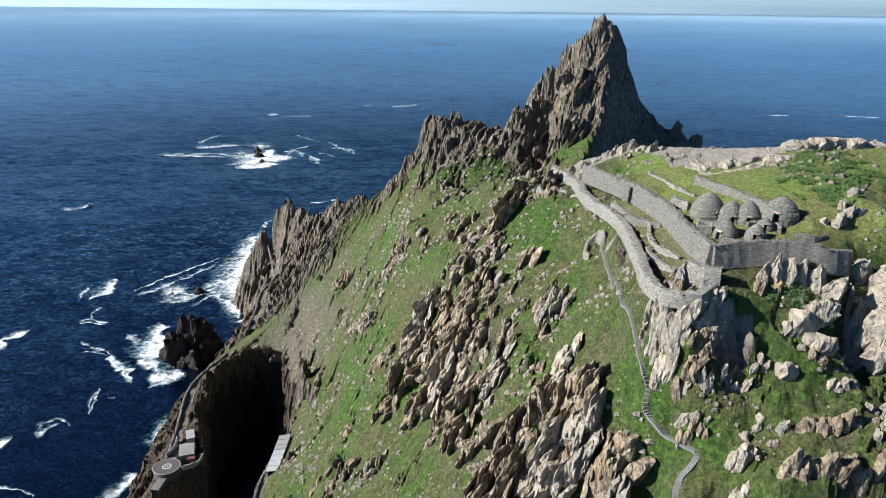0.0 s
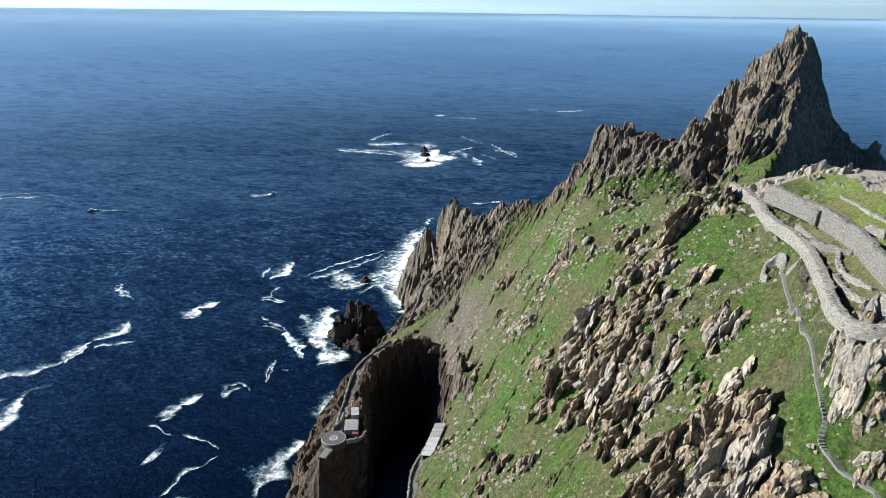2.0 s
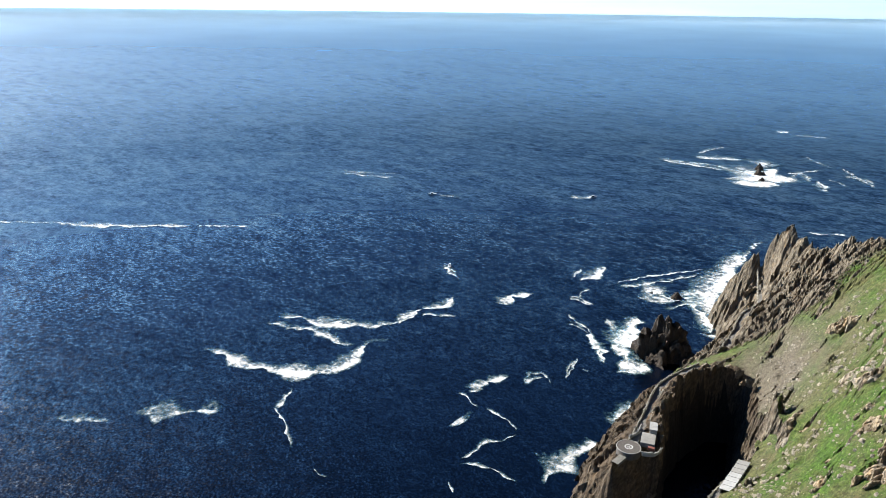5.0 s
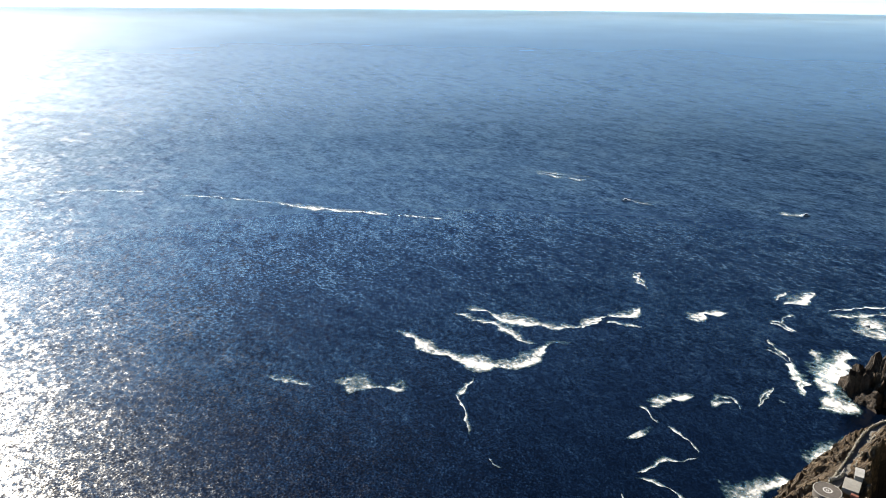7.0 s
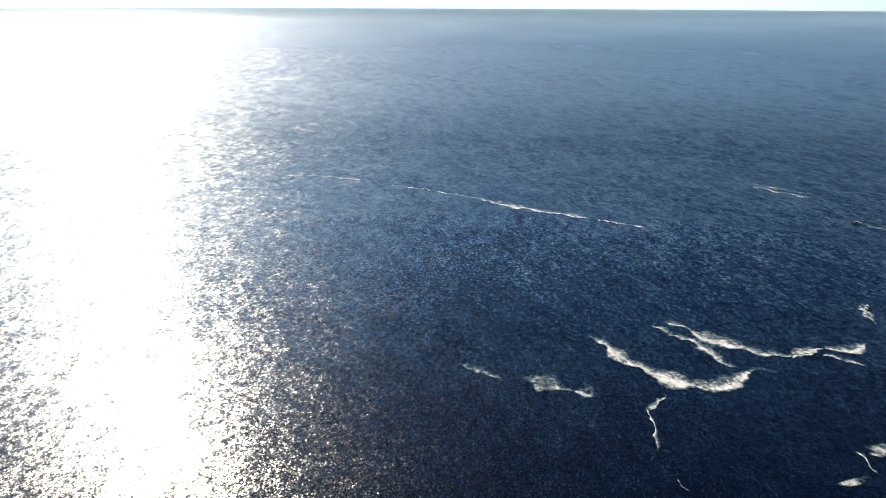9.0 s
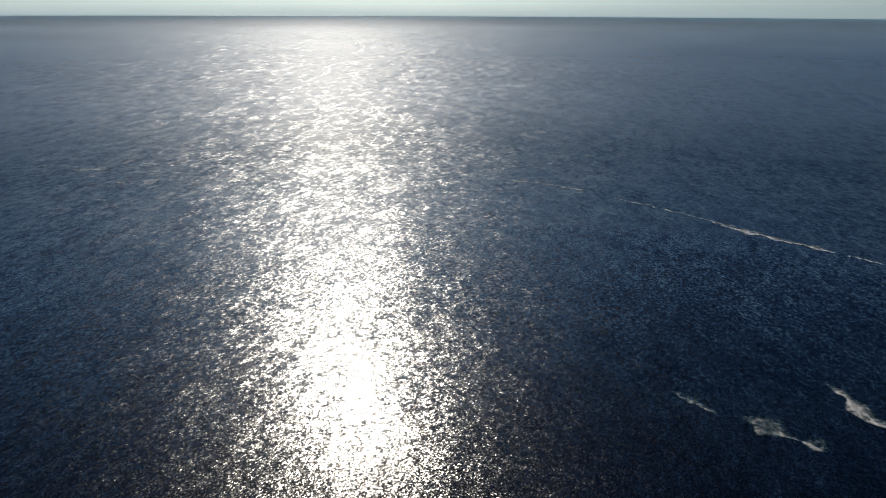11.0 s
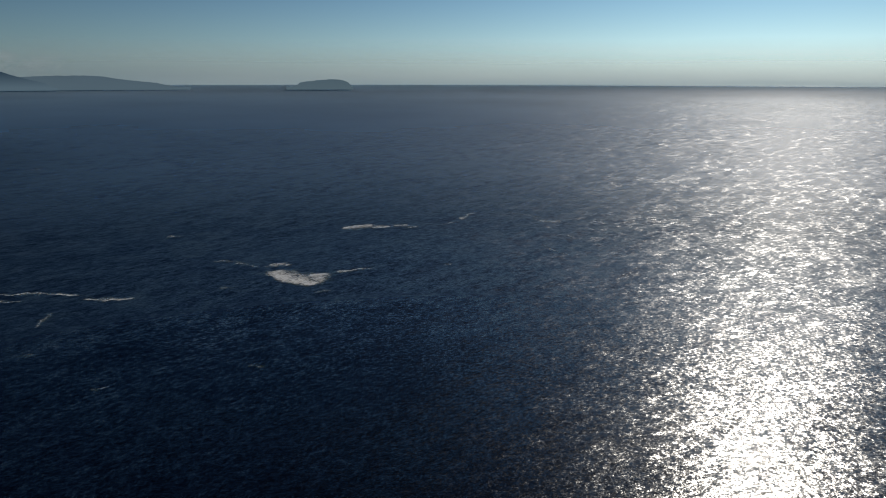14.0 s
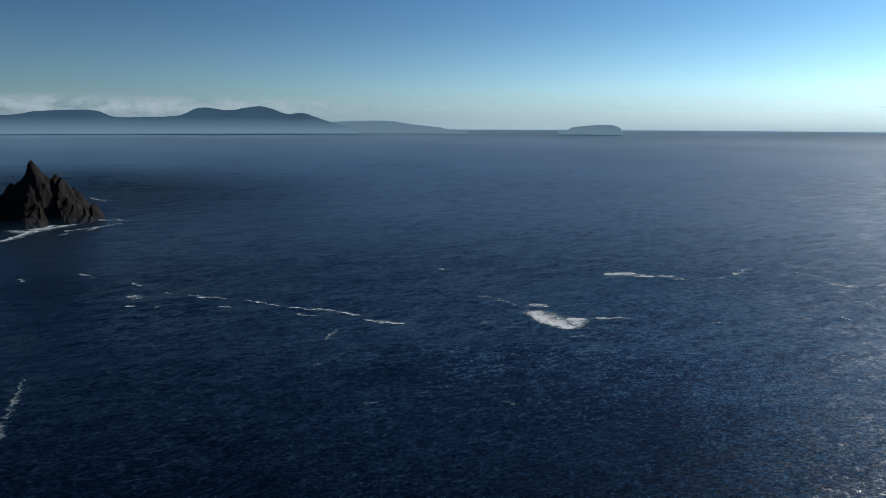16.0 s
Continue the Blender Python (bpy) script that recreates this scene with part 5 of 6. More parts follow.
for k, (x, y, run, count, tall) in enumerate(((51, 145.5, 3, 3, 3.2), (56, 141, 5, 4, 3.4), (60, 139.5, 3, 3, 3.0), (66.5, 140.3, 6, 5, 3.0), (57, 134.8, 6, 5, 2.6), (65, 127, 3, 3, 3.4), (74, 130, 3, 2, 2.4), (79, 129, 2.5, 2, 2.4), (88, 136, 4, 3, 2.0), (72, 141, 4, 3, 2.6), (76, 151.5, 6, 5, 2.8), (96, 131, 8, 6, 2.6), (70, 133, 2, 2, 1.8), (84, 139.5, 3, 2, 1.8), (62, 121, 5, 4, 2.6), (93, 124, 7, 5, 2.6))):
    teeth(x, y, run, count, tall, 600 + k, PALE_ROCK if k % 3 != 1 else ROCK)
BED = "pale weathered bedrock along the hilltop edge"
crag("bedrock", BED, "bedrock", [(80 + 3.4 * k, 221.5 - 0.8 * k + 1.6 * math.sin(4 * k), 176.2 + 0.55 * k + 0.7 * math.sin(3 * k), 2.8, 3.6, 2.3 + 0.5 * math.sin(5 * k)) for k in range(9)], PALE_ROCK, 40, 0.3)
crag("bedrock", BED, "bedrock", [(83 + 3.6 * k, 214 + 1.5 * math.sin(6 * k), 175.6 + 0.6 * k, 2.4, 3.2, 2.0 + 0.4 * math.sin(5 * k)) for k in range(6)], PALE_ROCK, 50, 0.3)
crag("bedrock", BED, "bedrock", [(113 + 3.6 * k, 223 + 1.2 * math.sin(5 * k), 183.3 + 1.3 * math.sin(0.5 * k) + 0.4 * math.sin(3 * k), 3.4, 3.2, 2.5 + 0.5 * math.sin(4 * k)) for k in range(8)], PALE_ROCK, 50, 0.25)
crag("bedrock", "white lichened rocks in the green bank above the huts", "bedrock", [(107, 177, 180.6, 1.3, 1.3, 1.6), (109.5, 178, 180.4, 0.8, 0.9, 1.2)], PALE_ROCK, 30, 0.2)
crag("bedrock", "white lichened rocks in the green bank above the huts", "bedrock", [(102.5, 170, 176.6, 1.3, 1.2, 2.4), (100.2, 168.5, 175.6, 1.3, 1.2, 2.0), (98, 167, 174.8, 1.2, 1.2, 2.3), (95.3, 167.5, 174.8, 1.0, 1.0, 1.8), (105.5, 170, 176.8, 1.2, 1.2, 1.8), (102, 172.5, 178.2, 1.0, 1.0, 1.4)], PALE_ROCK, 30, 0.1)

for k, (x, y, w, l, h) in enumerate(((58, 266, 6, 4, 3), (64, 265, 6, 4, 3.5), (69, 262, 6, 4, 3.5), (73, 257, 6, 4, 3), (77, 252, 5, 3, 3), (66, 252, 3, 2, 2.5), (52, 268, 7, 4, 3), (46, 276, 6, 4, 3))):
    outcrop(x, y, w, l, h, PALE_ROCK, 340 + k, "pale weathered rocks on the green hilltop", 0.25, 0, 25)

for x, y, z, a, b, c in ((127.4, 386.0, 158.8, 2.6, 2.6, 7.3), (138.9, 384.0, 152.3, 3.6, 3.6, 8.6)):
    tagged(rock_mass(None, (x, y, z), (a, b, c), 391 + int(x), CRAG_ROCK, 30, 0.05, 3, 0.1, "rock_pinnacle"), "dark slender rock pinnacle beside the peak", "rock pinnacle")


def slabs_on(parent, count, x_range, y_range, size, seed, test):
    """Loose-standing slabs that belong to a crag."""
    rs = random.Random(seed)
    done = 0
    while done < count:
        x, y = rs.uniform(*x_range), rs.uniform(*y_range)
        if not 8 < ground_z(x, y) < 196 or not test(x, y):
            continue
        slab(parent, x, y, size * rs.uniform(0.8, 2.0), size * rs.uniform(0.2, 0.45), size * rs.uniform(0.35, 0.8), rs, CRAG_ROCK, 0.2, rs.uniform(-10, 10), 3.0)
        done += 1


for x, y, z, a, b, c in ((84.2, 390, 214.5, 2.6, 2.8, 7.0), (80.2, 389.5, 208, 3.0, 3.0, 7.0), (88.6, 390, 208.5, 2.8, 3.0, 7.5)):
    rock_mass(PEAK, (x, y, z), (a, b, c), int(7 * x), CRAG_ROCK, 10, -0.12, 3, 0.12, "summit_block")
slabs_on(PEAK, 34, (34, 84), (330, 391), 6.5, 21, lambda x, y: on_peak(x, y) and x < 62 + (y - 312) * 0.34)
slabs_on(RIDGE, 60, (-150, 28), (374, 515), 6.0, 22, lambda x, y: on_west(x, y) and ground_rock(x, y) > 0.7)
slabs_on(HEADLAND, 26, (-148, -104), (240, 350), 3.2, 23, lambda x, y: on_headland(x, y) and min(math.dist((x, y), p[:2]) for p in LEDGES[0]) > 9)
rng = random.Random(7)
made = 0
while made < 330:
    x, y = rng.uniform(-70, 62), rng.uniform(128, 330)
    loose = made >= 170  # the later ones are small and stand scattered in the turf
    if (x > 46 and y > 158) or y > 345 + x or ground_rock(x, y) < (0.2 if loose else 0.62) or ground_z(x, y) < 48 or min(math.dist((x, y), p) for p in STAIRS) < 5:
        continue
    size = 0.6 if loose else 1.0
    outcrop(x, y, size * rng.uniform(2, 5), size * rng.uniform(3, 9), size * rng.uniform(1.2, 2.8), rng.choice((ROCK, ROCK, PALE_ROCK)), 1000 + made, "small grey rock slabs standing in green turf")
    made += 1


def scree():
    """Loose pale stones strewn over the turf."""
    verts, faces = [], []
    rs = random.Random(11)
    count = 0
    while count < 8000:
        x, y = rs.uniform(-95, 130), rs.uniform(125, 400)
        z = ground_z(x, y)
        if z < 42 or (x < 40 and y > 372) or (x > 31 and y > 322):
            continue
        if noise.noise((x / 16, y / 16, 0)) < rs.uniform(-0.25, 0.45):
            continue
        if 57 < x < 100 and 158 < y < 225 and rs.random() < 0.93:
            continue
        r = 0.16 + 1.0 * rs.random() ** 4
        ax, ay, az = r * rs.uniform(0.8, 1.7), r * rs.uniform(0.8, 1.5), r * rs.uniform(0.45, 0.9)
        o = len(verts)
        for k in range(5):
            a = 1.2566 * k + rs.uniform(-0.3, 0.3)
            verts.append((x + ax * math.cos(a), y + ay * math.sin(a), z - 0.25))
        for k in range(4):
            a = 1.5708 * k + rs.uniform(-0.4, 0.4)
            verts.append((x + 0.62 * ax * math.cos(a), y + 0.62 * ay * math.sin(a), z + az * rs.uniform(0.8, 1.15)))
        faces.append((o + 5, o + 6, o + 7, o + 8))
        faces += [(o, o + 1, o + 6, o + 5), (o + 1, o + 2, o + 6), (o + 2, o + 3, o + 7, o + 6), (o + 3, o + 8, o + 7), (o + 3, o + 4, o + 8), (o + 4, o, o + 5, o + 8)]
        count += 1
    return tagged(new("loose_stones", mesh_of("loose_stones", verts, faces, LOOSE_STONE)), "pale grey loose stones strewn over the turf", "loose stones", "", "stuff")


scree()


# ---- the monastery: dry-stone walls, terraces and beehive cells ----
def wall_run(name, pts, thick, label, deep=6.0, mat=None, high=None, cat="stone wall", batter=0.12):
    """A dry-stone wall along (x, y, top) or, with high, standing so high on the ground."""
    line = smooth_line(pts, 1.1)
    bm = bmesh.new()
    rings = []
    rw = random.Random(int(pts[0][0] * 7 + pts[0][1]))
    for i, p in enumerate(line):
        d = (line[min(i + 1, len(line) - 1)] - line[max(i - 1, 0)])
        d = Vector((d.x, d.y)).normalized()
        s = Vector((d.y, -d.x))
        top = p.z if high is None else ground_z(p.x, p.y) + high
        foot = min(ground_z(p.x + s.x * thick, p.y + s.y * thick), ground_z(p.x - s.x * thick, p.y - s.y * thick), top - 1.0) - 0.8
        foot = max(foot, top - (deep if high is None else high + 2))
        top += rw.uniform(-0.2, 0.2) + 0.55 * noise.noise((p.x / 5, p.y / 5, 7))
        ring = []
        for c, z in ((-1, foot), (-0.98, foot + 0.5 * (top - foot)), (-0.9, top - 0.25), (-0.7, top), (0.0, top + rw.uniform(-0.05, 0.12)), (0.7, top), (0.9, top - 0.25), (0.98, foot + 0.5 * (top - foot)), (1, foot)):
            w = c * (thick / 2 + batter * (top - z)) + rw.uniform(-0.12, 0.12)
            ring.append(bm.verts.new((p.x + s.x * w, p.y + s.y * w, z)))
        rings.append(ring)
    for a, b in zip(rings[:-1], rings[1:]):
        for k in range(8):
            bm.faces.new((a[k], a[k + 1], b[k + 1], b[k]))
    bm.faces.new(rings[0])
    bm.faces.new(rings[-1][::-1])
    for ring in rings if high is None else ():  # loose coping stones
        for _ in range(2):
            a, b = rw.sample((2, 3, 4, 5, 6), 2)
            c = (ring[a].co + ring[b].co) / 2 + Vector((rw.uniform(-0.5, 0.5), rw.uniform(-0.5, 0.5), 0.05))
            s = [rw.uniform(0.15, 0.36) for _k in range(3)]
            box = [bm.verts.new(c + Vector((dx * s[0] * rw.uniform(0.7, 1.1), dy * s[1] * rw.uniform(0.7, 1.1), dz * s[2] * 0.6))) for dz in (-1, 1) for dx, dy in ((-1, -1), (1, -1), (1, 1), (-1, 1))]
            for f in ((0, 1, 2, 3), (7, 6, 5, 4), (0, 4, 5, 1), (1, 5, 6, 2), (2, 6, 7, 3), (3, 7, 4, 0)):
                bm.faces.new([box[k] for k in f])
    bmesh.ops.recalc_face_normals(bm, faces=bm.faces)
    me = bpy.data.meshes.new(name)
    bm.to_mesh(me)
    bm.free()
    me.materials.append(mat or STONE)
    return tagged(new(name, me), label, cat)


wall_run("outer_wall", [(45, 279, 164.3), (49.5, 254.5, 165), (49.6, 231, 165), (54.4, 205, 164.8), (52.4, 176, 164.8), (50, 157.5, 164.8), (51.5, 148, 164.8), (57.6, 145.2, 165.5), (62, 149, 166.2)], 2.7, "broad pale grey dry-stone outer wall along the steep edge", deep=3.6)
wall_run("terrace_wall", [(51, 246, 172), (60, 216, 173), (64, 193, 173), (63.5, 172, 173), (64, 156, 173)], 2.0, "thick grey dry-stone terrace wall above the garden", mat=GREY_STONE)
wall_run("retaining_wall", [(64, 156, 173), (70, 156.8, 173.3), (76, 157.2, 173.7), (83, 156.4, 174.2), (87, 155.6, 174.0), (91, 154.6, 172.6), (96, 155.5, 172.2)], 1.4, "tall grey dry-stone retaining wall under the cells", mat=GREY_STONE)
wall_run("back_wall", [(77, 208, 177.4), (84, 189, 177.2), (86.5, 178, 177), (89, 169, 176.6)], 1.2, "low grey dry-stone wall behind the beehive cells", mat=GREY_STONE)
wall_run("cross_wall", [(55.5, 204, 166.2), (58.5, 198, 166.6), (62.5, 191, 167)], 1.0, "dark dry-stone cross wall between two garden terraces", mat=GREY_STONE, deep=4.0)
wall_run("garden_wall", [(60, 194, 166.4), (57.8, 184, 165.6), (58, 174, 165.6), (60.5, 167, 166.2)], 0.8, "low curved dry-stone garden wall", deep=2.5)
wall_run("garden_wall", [(55, 178, 164.6), (55.5, 169, 164.6), (57.5, 161, 164.8)], 0.7, "low curved dry-stone garden wall", deep=2.0)
wall_run("garden_wall", [(55.5, 222, 165.2), (58, 206, 165.4)], 0.7, "low dry-stone garden wall", deep=2.0)
wall_run("garden_wall", [(68, 226, 174.4), (71, 210, 174.2), (73.5, 198, 174)], 0.8, "low dry-stone wall on the upper terrace", deep=2.5)
for pts, tall in (([(83.8, 171.5, 0), (84.6, 167.5, 0), (83, 164.5, 0)], 1.3), ([(78.5, 172.5, 0), (81.5, 173, 0), (84, 171.8, 0)], 1.4), ([(67.5, 178.5, 0), (70.5, 176.8, 0), (74, 174.2, 0)], 1.2), ([(73.5, 169.5, 0), (76, 168, 0), (78.6, 167.6, 0)], 1.2), ([(68.5, 163, 0), (73, 160.6, 0), (79, 160.2, 0)], 0.9), ([(86, 162, 0), (90, 161, 0), (93.5, 162.5, 0)], 1.1)):
    wall_run("cell_wall", pts, 0.8, "low broken dry-stone wall between the beehive huts", mat=GREY_STONE, high=tall)
wall_run("garden_wall", [(66.5, 196, 174), (69, 189, 174)], 0.9, "low dry-stone wall on the upper terrace", deep=2.5)
wall_run("stone_bastion", [(58.5, 156, 168.5), (61.5, 152.5, 169), (64.5, 151.5, 168.5)], 3.0, "square pale stone bastion at the terrace corner", deep=8.0)
wall_run("gate_pier", [(57.8, 215, 172.4), (59, 213.5, 172.4)], 1.6, "square stone pier beside the terrace wall", deep=5.0, mat=GREY_STONE)


def beehive(x, y, r, h, door, label, seed):
    """A corbelled stone hut with a low doorway; door: heading of the doorway in degrees."""
    rb = random.Random(seed)
    g = max(ground_z(x + r * math.cos(k), y + r * math.sin(k)) for k in range(7)) - 0.35
    bm = bmesh.new()
    nseg, courses = 36, 15
    outer, inner = [], []
    for c in range(courses + 1):
        f = c / courses
        rad = r * (1 - f**1.9) ** 0.7 * (1 + 0.035 * (c % 2)) if f < 1 else 0.0
        ring_o, ring_i = [], []
        for k in range(nseg):
            a = 2 * math.pi * k / nseg
            ro = max(0.12, rad) * (1 + rb.uniform(-0.02, 0.02))
            ring_o.append(bm.verts.new((x + ro * math.cos(a), y + ro * math.sin(a), g + h * f if c else g - 2.2)))
            ri = max(0.06, rad - 1.1)
            ring_i.append(bm.verts.new((x + ri * math.cos(a), y + ri * math.sin(a), g + h * f * 0.86)))
        outer.append(ring_o)
        inner.append(ring_i)
    dk = int(round((door % 360) / 360 * nseg)) % nseg
    gap = {dk % nseg, (dk + 1) % nseg}
    tall = max(4, int(courses * 2.0 / h))
    for c in range(courses):
        for k in range(nseg):
            k2 = (k + 1) % nseg
            if k in gap and c < tall:
                continue
            bm.faces.new((outer[c][k], outer[c][k2], outer[c + 1][k2], outer[c + 1][k]))
            bm.faces.new((inner[c][k2], inner[c][k], inner[c + 1][k], inner[c + 1][k2]))
    bm.faces.new(outer[-1])
    for c in range(tall):
        for k in (min(gap) if dk + 1 < nseg else dk, (dk + 2) % nseg):
            bm.faces.new((outer[c][k], outer[c + 1][k], inner[c + 1][k], inner[c][k]))
    for k in gap:
        k2 = (k + 1) % nseg
        bm.faces.new((outer[tall][k], outer[tall][k2], inner[tall][k2], inner[tall][k]))
    root = tagged(new("beehive_hut"), label, "beehive hut", "beehive huts of the monastery")
    root.location = (x, y, g)
    dome = part("dome", bm, GREY_STONE, root)
    dome.matrix_parent_inverse = Matrix.Translation(root.location).inverted()
    da = 2 * math.pi * (dk + 1) / nseg
    bl = bmesh.new()
    bmesh.ops.create_cube(bl, size=1.0)
    for vert in bl.verts:
        q = Vector((vert.co.x * 0.9, vert.co.y * 1.9, vert.co.z * 0.28))
        rr = r * (1 - (tall / courses) ** 1.9) ** 0.7
        vert.co = Matrix.Translation((x + rr * math.cos(da), y + rr * math.sin(da), g + h * tall / courses + 0.05)) @ Matrix.Rotation(da, 4, "Z") @ q
    lin = part("lintel", bl, PALE_ROCK, root, "pale stone lintel over the doorway")
    lin.matrix_parent_inverse = Matrix.Translation(root.location).inverted()
    return root


for k, (x, y, r, h, door, label) in enumerate((
        (72, 183, 4.5, 6.2, 285, "large grey dry-stone beehive hut with stepped courses"),
        (76.5, 178.5, 3.3, 5.4, 250, "grey dry-stone beehive hut with a narrow dark doorway"),
        (80.3, 176.5, 3.3, 5.5, 245, "grey dry-stone beehive hut with a narrow dark doorway"),
        (71, 167, 3.0, 4.4, 200, "small round grey dry-stone beehive hut by the wall"),
        (87, 173, 4.4, 5.4, 215, "broad grey dry-stone beehive hut near the back wall"),
        (77, 163.5, 2.6, 3.8, 230, "small pale dry-stone beehive hut above the retaining wall"),
        (81.5, 169, 2.3, 3.2, 240, "ruined low dry-stone hut with an open side"))):
    beehive(x, y, r, h, door, label, 400 + k)


def block(name, centre, size, mat, turn=0.0, parent=None, label="", bevel=0.06):
    bm = bmesh.new()
    bmesh.ops.create_cube(bm, size=1.0)
    for vert in bm.verts:
        vert.co = (vert.co.x * size[0], vert.co.y * size[1], vert.co.z * size[2])
    bmesh.ops.bevel(bm, geom=bm.edges[:], offset=bevel, segments=1, affect="EDGES")
    bm.transform(pose(*centre, 0, 0, turn))
    if parent is not None:
        ob = part(name, bm, mat, parent, label)
        ob.matrix_parent_inverse = parent.matrix_basis.inverted()
        return ob
    me = bpy.data.meshes.new(name)
    bm.to_mesh(me)
    bm.free()
    me.materials.append(mat)
    return new(name, me)


def oratory(x, y, turn):
    """Roofed rectangular chapel ruin: thick side walls, two gable ends, standing open."""
    g = ground_z(x, y)
    root = tagged(new("chapel_ruin"), "roofless grey stone chapel ruin between the huts", "chapel ruin")
    root.matrix_basis = pose(x, y, g, 0, 0, turn)
    for name, c, s in (("side_wall", (0, 1.6, 1.0), (5.0, 0.7, 2.4)), ("side_wall", (0, -1.6, 1.0), (5.0, 0.7, 2.4)), ("end_wall", (-2.2, 0, 1.2), (0.7, 2.5, 2.8)), ("end_wall", (2.2, 0.7, 1.0), (0.7, 1.1, 2.4))):
        bm = bmesh.new()
        bmesh.ops.create_cube(bm, size=1.0)
        for vert in bm.verts:
            vert.co = (c[0] + vert.co.x * s[0], c[1] + vert.co.y * s[1], c[2] + vert.co.z * s[2])
        bmesh.ops.bevel(bm, geom=bm.edges[:], offset=0.08, segments=1, affect="EDGES")
        part(name, bm, STONE, root)
    return root


oratory(67.5, 172.5, 70)


# ---- stairs, shelter and path on the hillside ----
def stair_run(pts, width):
    """Rough stone steps climbing along (x, y)."""
    line = smooth_line(pts, 0.4)
    root = tagged(new("stone_stairway"), "long narrow grey stone stairway climbing the green hillside", "stairway")
    root.location = (*pts[0], ground_z(*pts[0]))
    bm = bmesh.new()
    bmesh.ops.create_cube(bm, size=1.0)
    for vert in bm.verts:
        vert.co = (vert.co.x * width, vert.co.y * 0.6, vert.co.z * 0.7)
    bmesh.ops.bevel(bm, geom=bm.edges[:], offset=0.05, segments=1, affect="EDGES")
    me = bpy.data.meshes.new("step")
    bm.to_mesh(me)
    bm.free()
    me.materials.append(STEP_STONE)
    rs = random.Random(5)
    for i in range(0, len(line) - 1):
        p, d = line[i], line[min(i + 3, len(line) - 1)] - line[max(0, i - 3)]
        turn = math.degrees(math.atan2(d.y, d.x)) - 90
        ob = new("step", me)
        ob.parent = root
        near = line[max(0, i - 3):i + 4]
        z = sum(ground_z(q.x, q.y) for q in near) / len(near)
        ob.matrix_basis = Matrix.Translation(-root.location) @ pose(p.x, p.y, z + 0.12, rs.uniform(-4, 4), rs.uniform(-4, 4), turn + rs.uniform(-6, 6))
    return root


STEP_STONE = make_plain("worn_step_stone", (0.15, 0.14, 0.125), (0.28, 0.27, 0.24), 3.0, 0.9, 0.4, 0.06)
stair_run(STAIRS, 1.4)
wall_run("stone_path", [(30, 276, 0), (33, 270, 0), (38, 260.5, 0), (45, 253, 0), (50, 246, 0)], 1.6, "pale stone-edged path leading to the outer wall", high=0.35, cat="path")
wall_run("stone_path", [(51, 205, 0), (52.5, 203, 0), (53.5, 203, 0)], 1.1, "narrow stone-edged path to the outer wall", high=0.25, cat="path")
wall_run("stone_shelter", [(46.5, 213.5, 0), (50, 214, 0), (51.2, 211, 0), (50.4, 208.3, 0)], 1.0, "small open-fronted dry-stone shelter on the hillside", high=2.4, cat="shelter")
wall_run("stone_shelter", [(46.5, 213.5, 0), (45.6, 210.5, 0), (46.6, 208.2, 0)], 1.0, "small open-fronted dry-stone shelter on the hillside", high=2.0, cat="shelter")


# ---- lighthouse road, helicopter pad and sheds on the headland ----
ROAD = make_plain("worn_concrete_road", (0.15, 0.14, 0.125), (0.25, 0.24, 0.215), 0.9, 0.9, 0.3)


def road_run(line, width):
    pts = smooth_line(line, 1.5)
    bm = bmesh.new()
    rings = []
    for i, p in enumerate(pts):
        d = pts[min(i + 1, len(pts) - 1)] - pts[max(i - 1, 0)]
        s = Vector((d.y, -d.x)).normalized()
        top = max(p.z, ground_z(p.x, p.y)) + 0.2
        rings.append([bm.verts.new((p.x + s.x * c * width / 2, p.y + s.y * c * width / 2, z)) for c, z in ((-1, top - 1.5), (-1, top), (0, top + 0.05), (1, top), (1, top - 1.5))])
    for a, b in zip(rings[:-1], rings[1:]):
        for k in range(4):
            bm.faces.new((a[k], a[k + 1], b[k + 1], b[k]))
    bmesh.ops.recalc_face_normals(bm, faces=bm.faces)
    me = bpy.data.meshes.new("road")
    bm.to_mesh(me)
    bm.free()
    me.materials.append(ROAD)
    return tagged(new("road", me), "narrow grey cliff road with stone parapets", "road", "", "structure")


for line in ROADS:
    road_run(line, 3.4)


def offset_line(line, by, lift):
    out = []
    for i, p in enumerate(line):
        a, b = line[max(i - 1, 0)], line[min(i + 1, len(line) - 1)]
        d = Vector((b[0] - a[0], b[1] - a[1])).normalized()
        out.append((p[0] - d.y * by, p[1] + d.x * by, max(p[2], ground_z(p[0], p[1])) + lift))
    return out


wall_run("parapet", offset_line(LEDGES[0][1:6], 2.1, 1.2), 0.6, "low dry-stone parapet along the seaward road edge", deep=2.2, cat="parapet")
wall_run("parapet", offset_line(LEDGES[0][2:6], -2.1, 1.0), 0.6, "low dry-stone parapet along the inner road edge", deep=2.2, cat="parapet")
wall_run("parapet", offset_line(LEDGES[1][3:6], -2.1, 1.1), 0.6, "low dry-stone parapet along the road above the cove", deep=2.2, cat="parapet")
wall_run("parapet", offset_line(LEDGES[2][1:8], 2.1, 1.1), 0.6, "low dry-stone parapet along the winding cliff road", deep=2.2, cat="parapet")


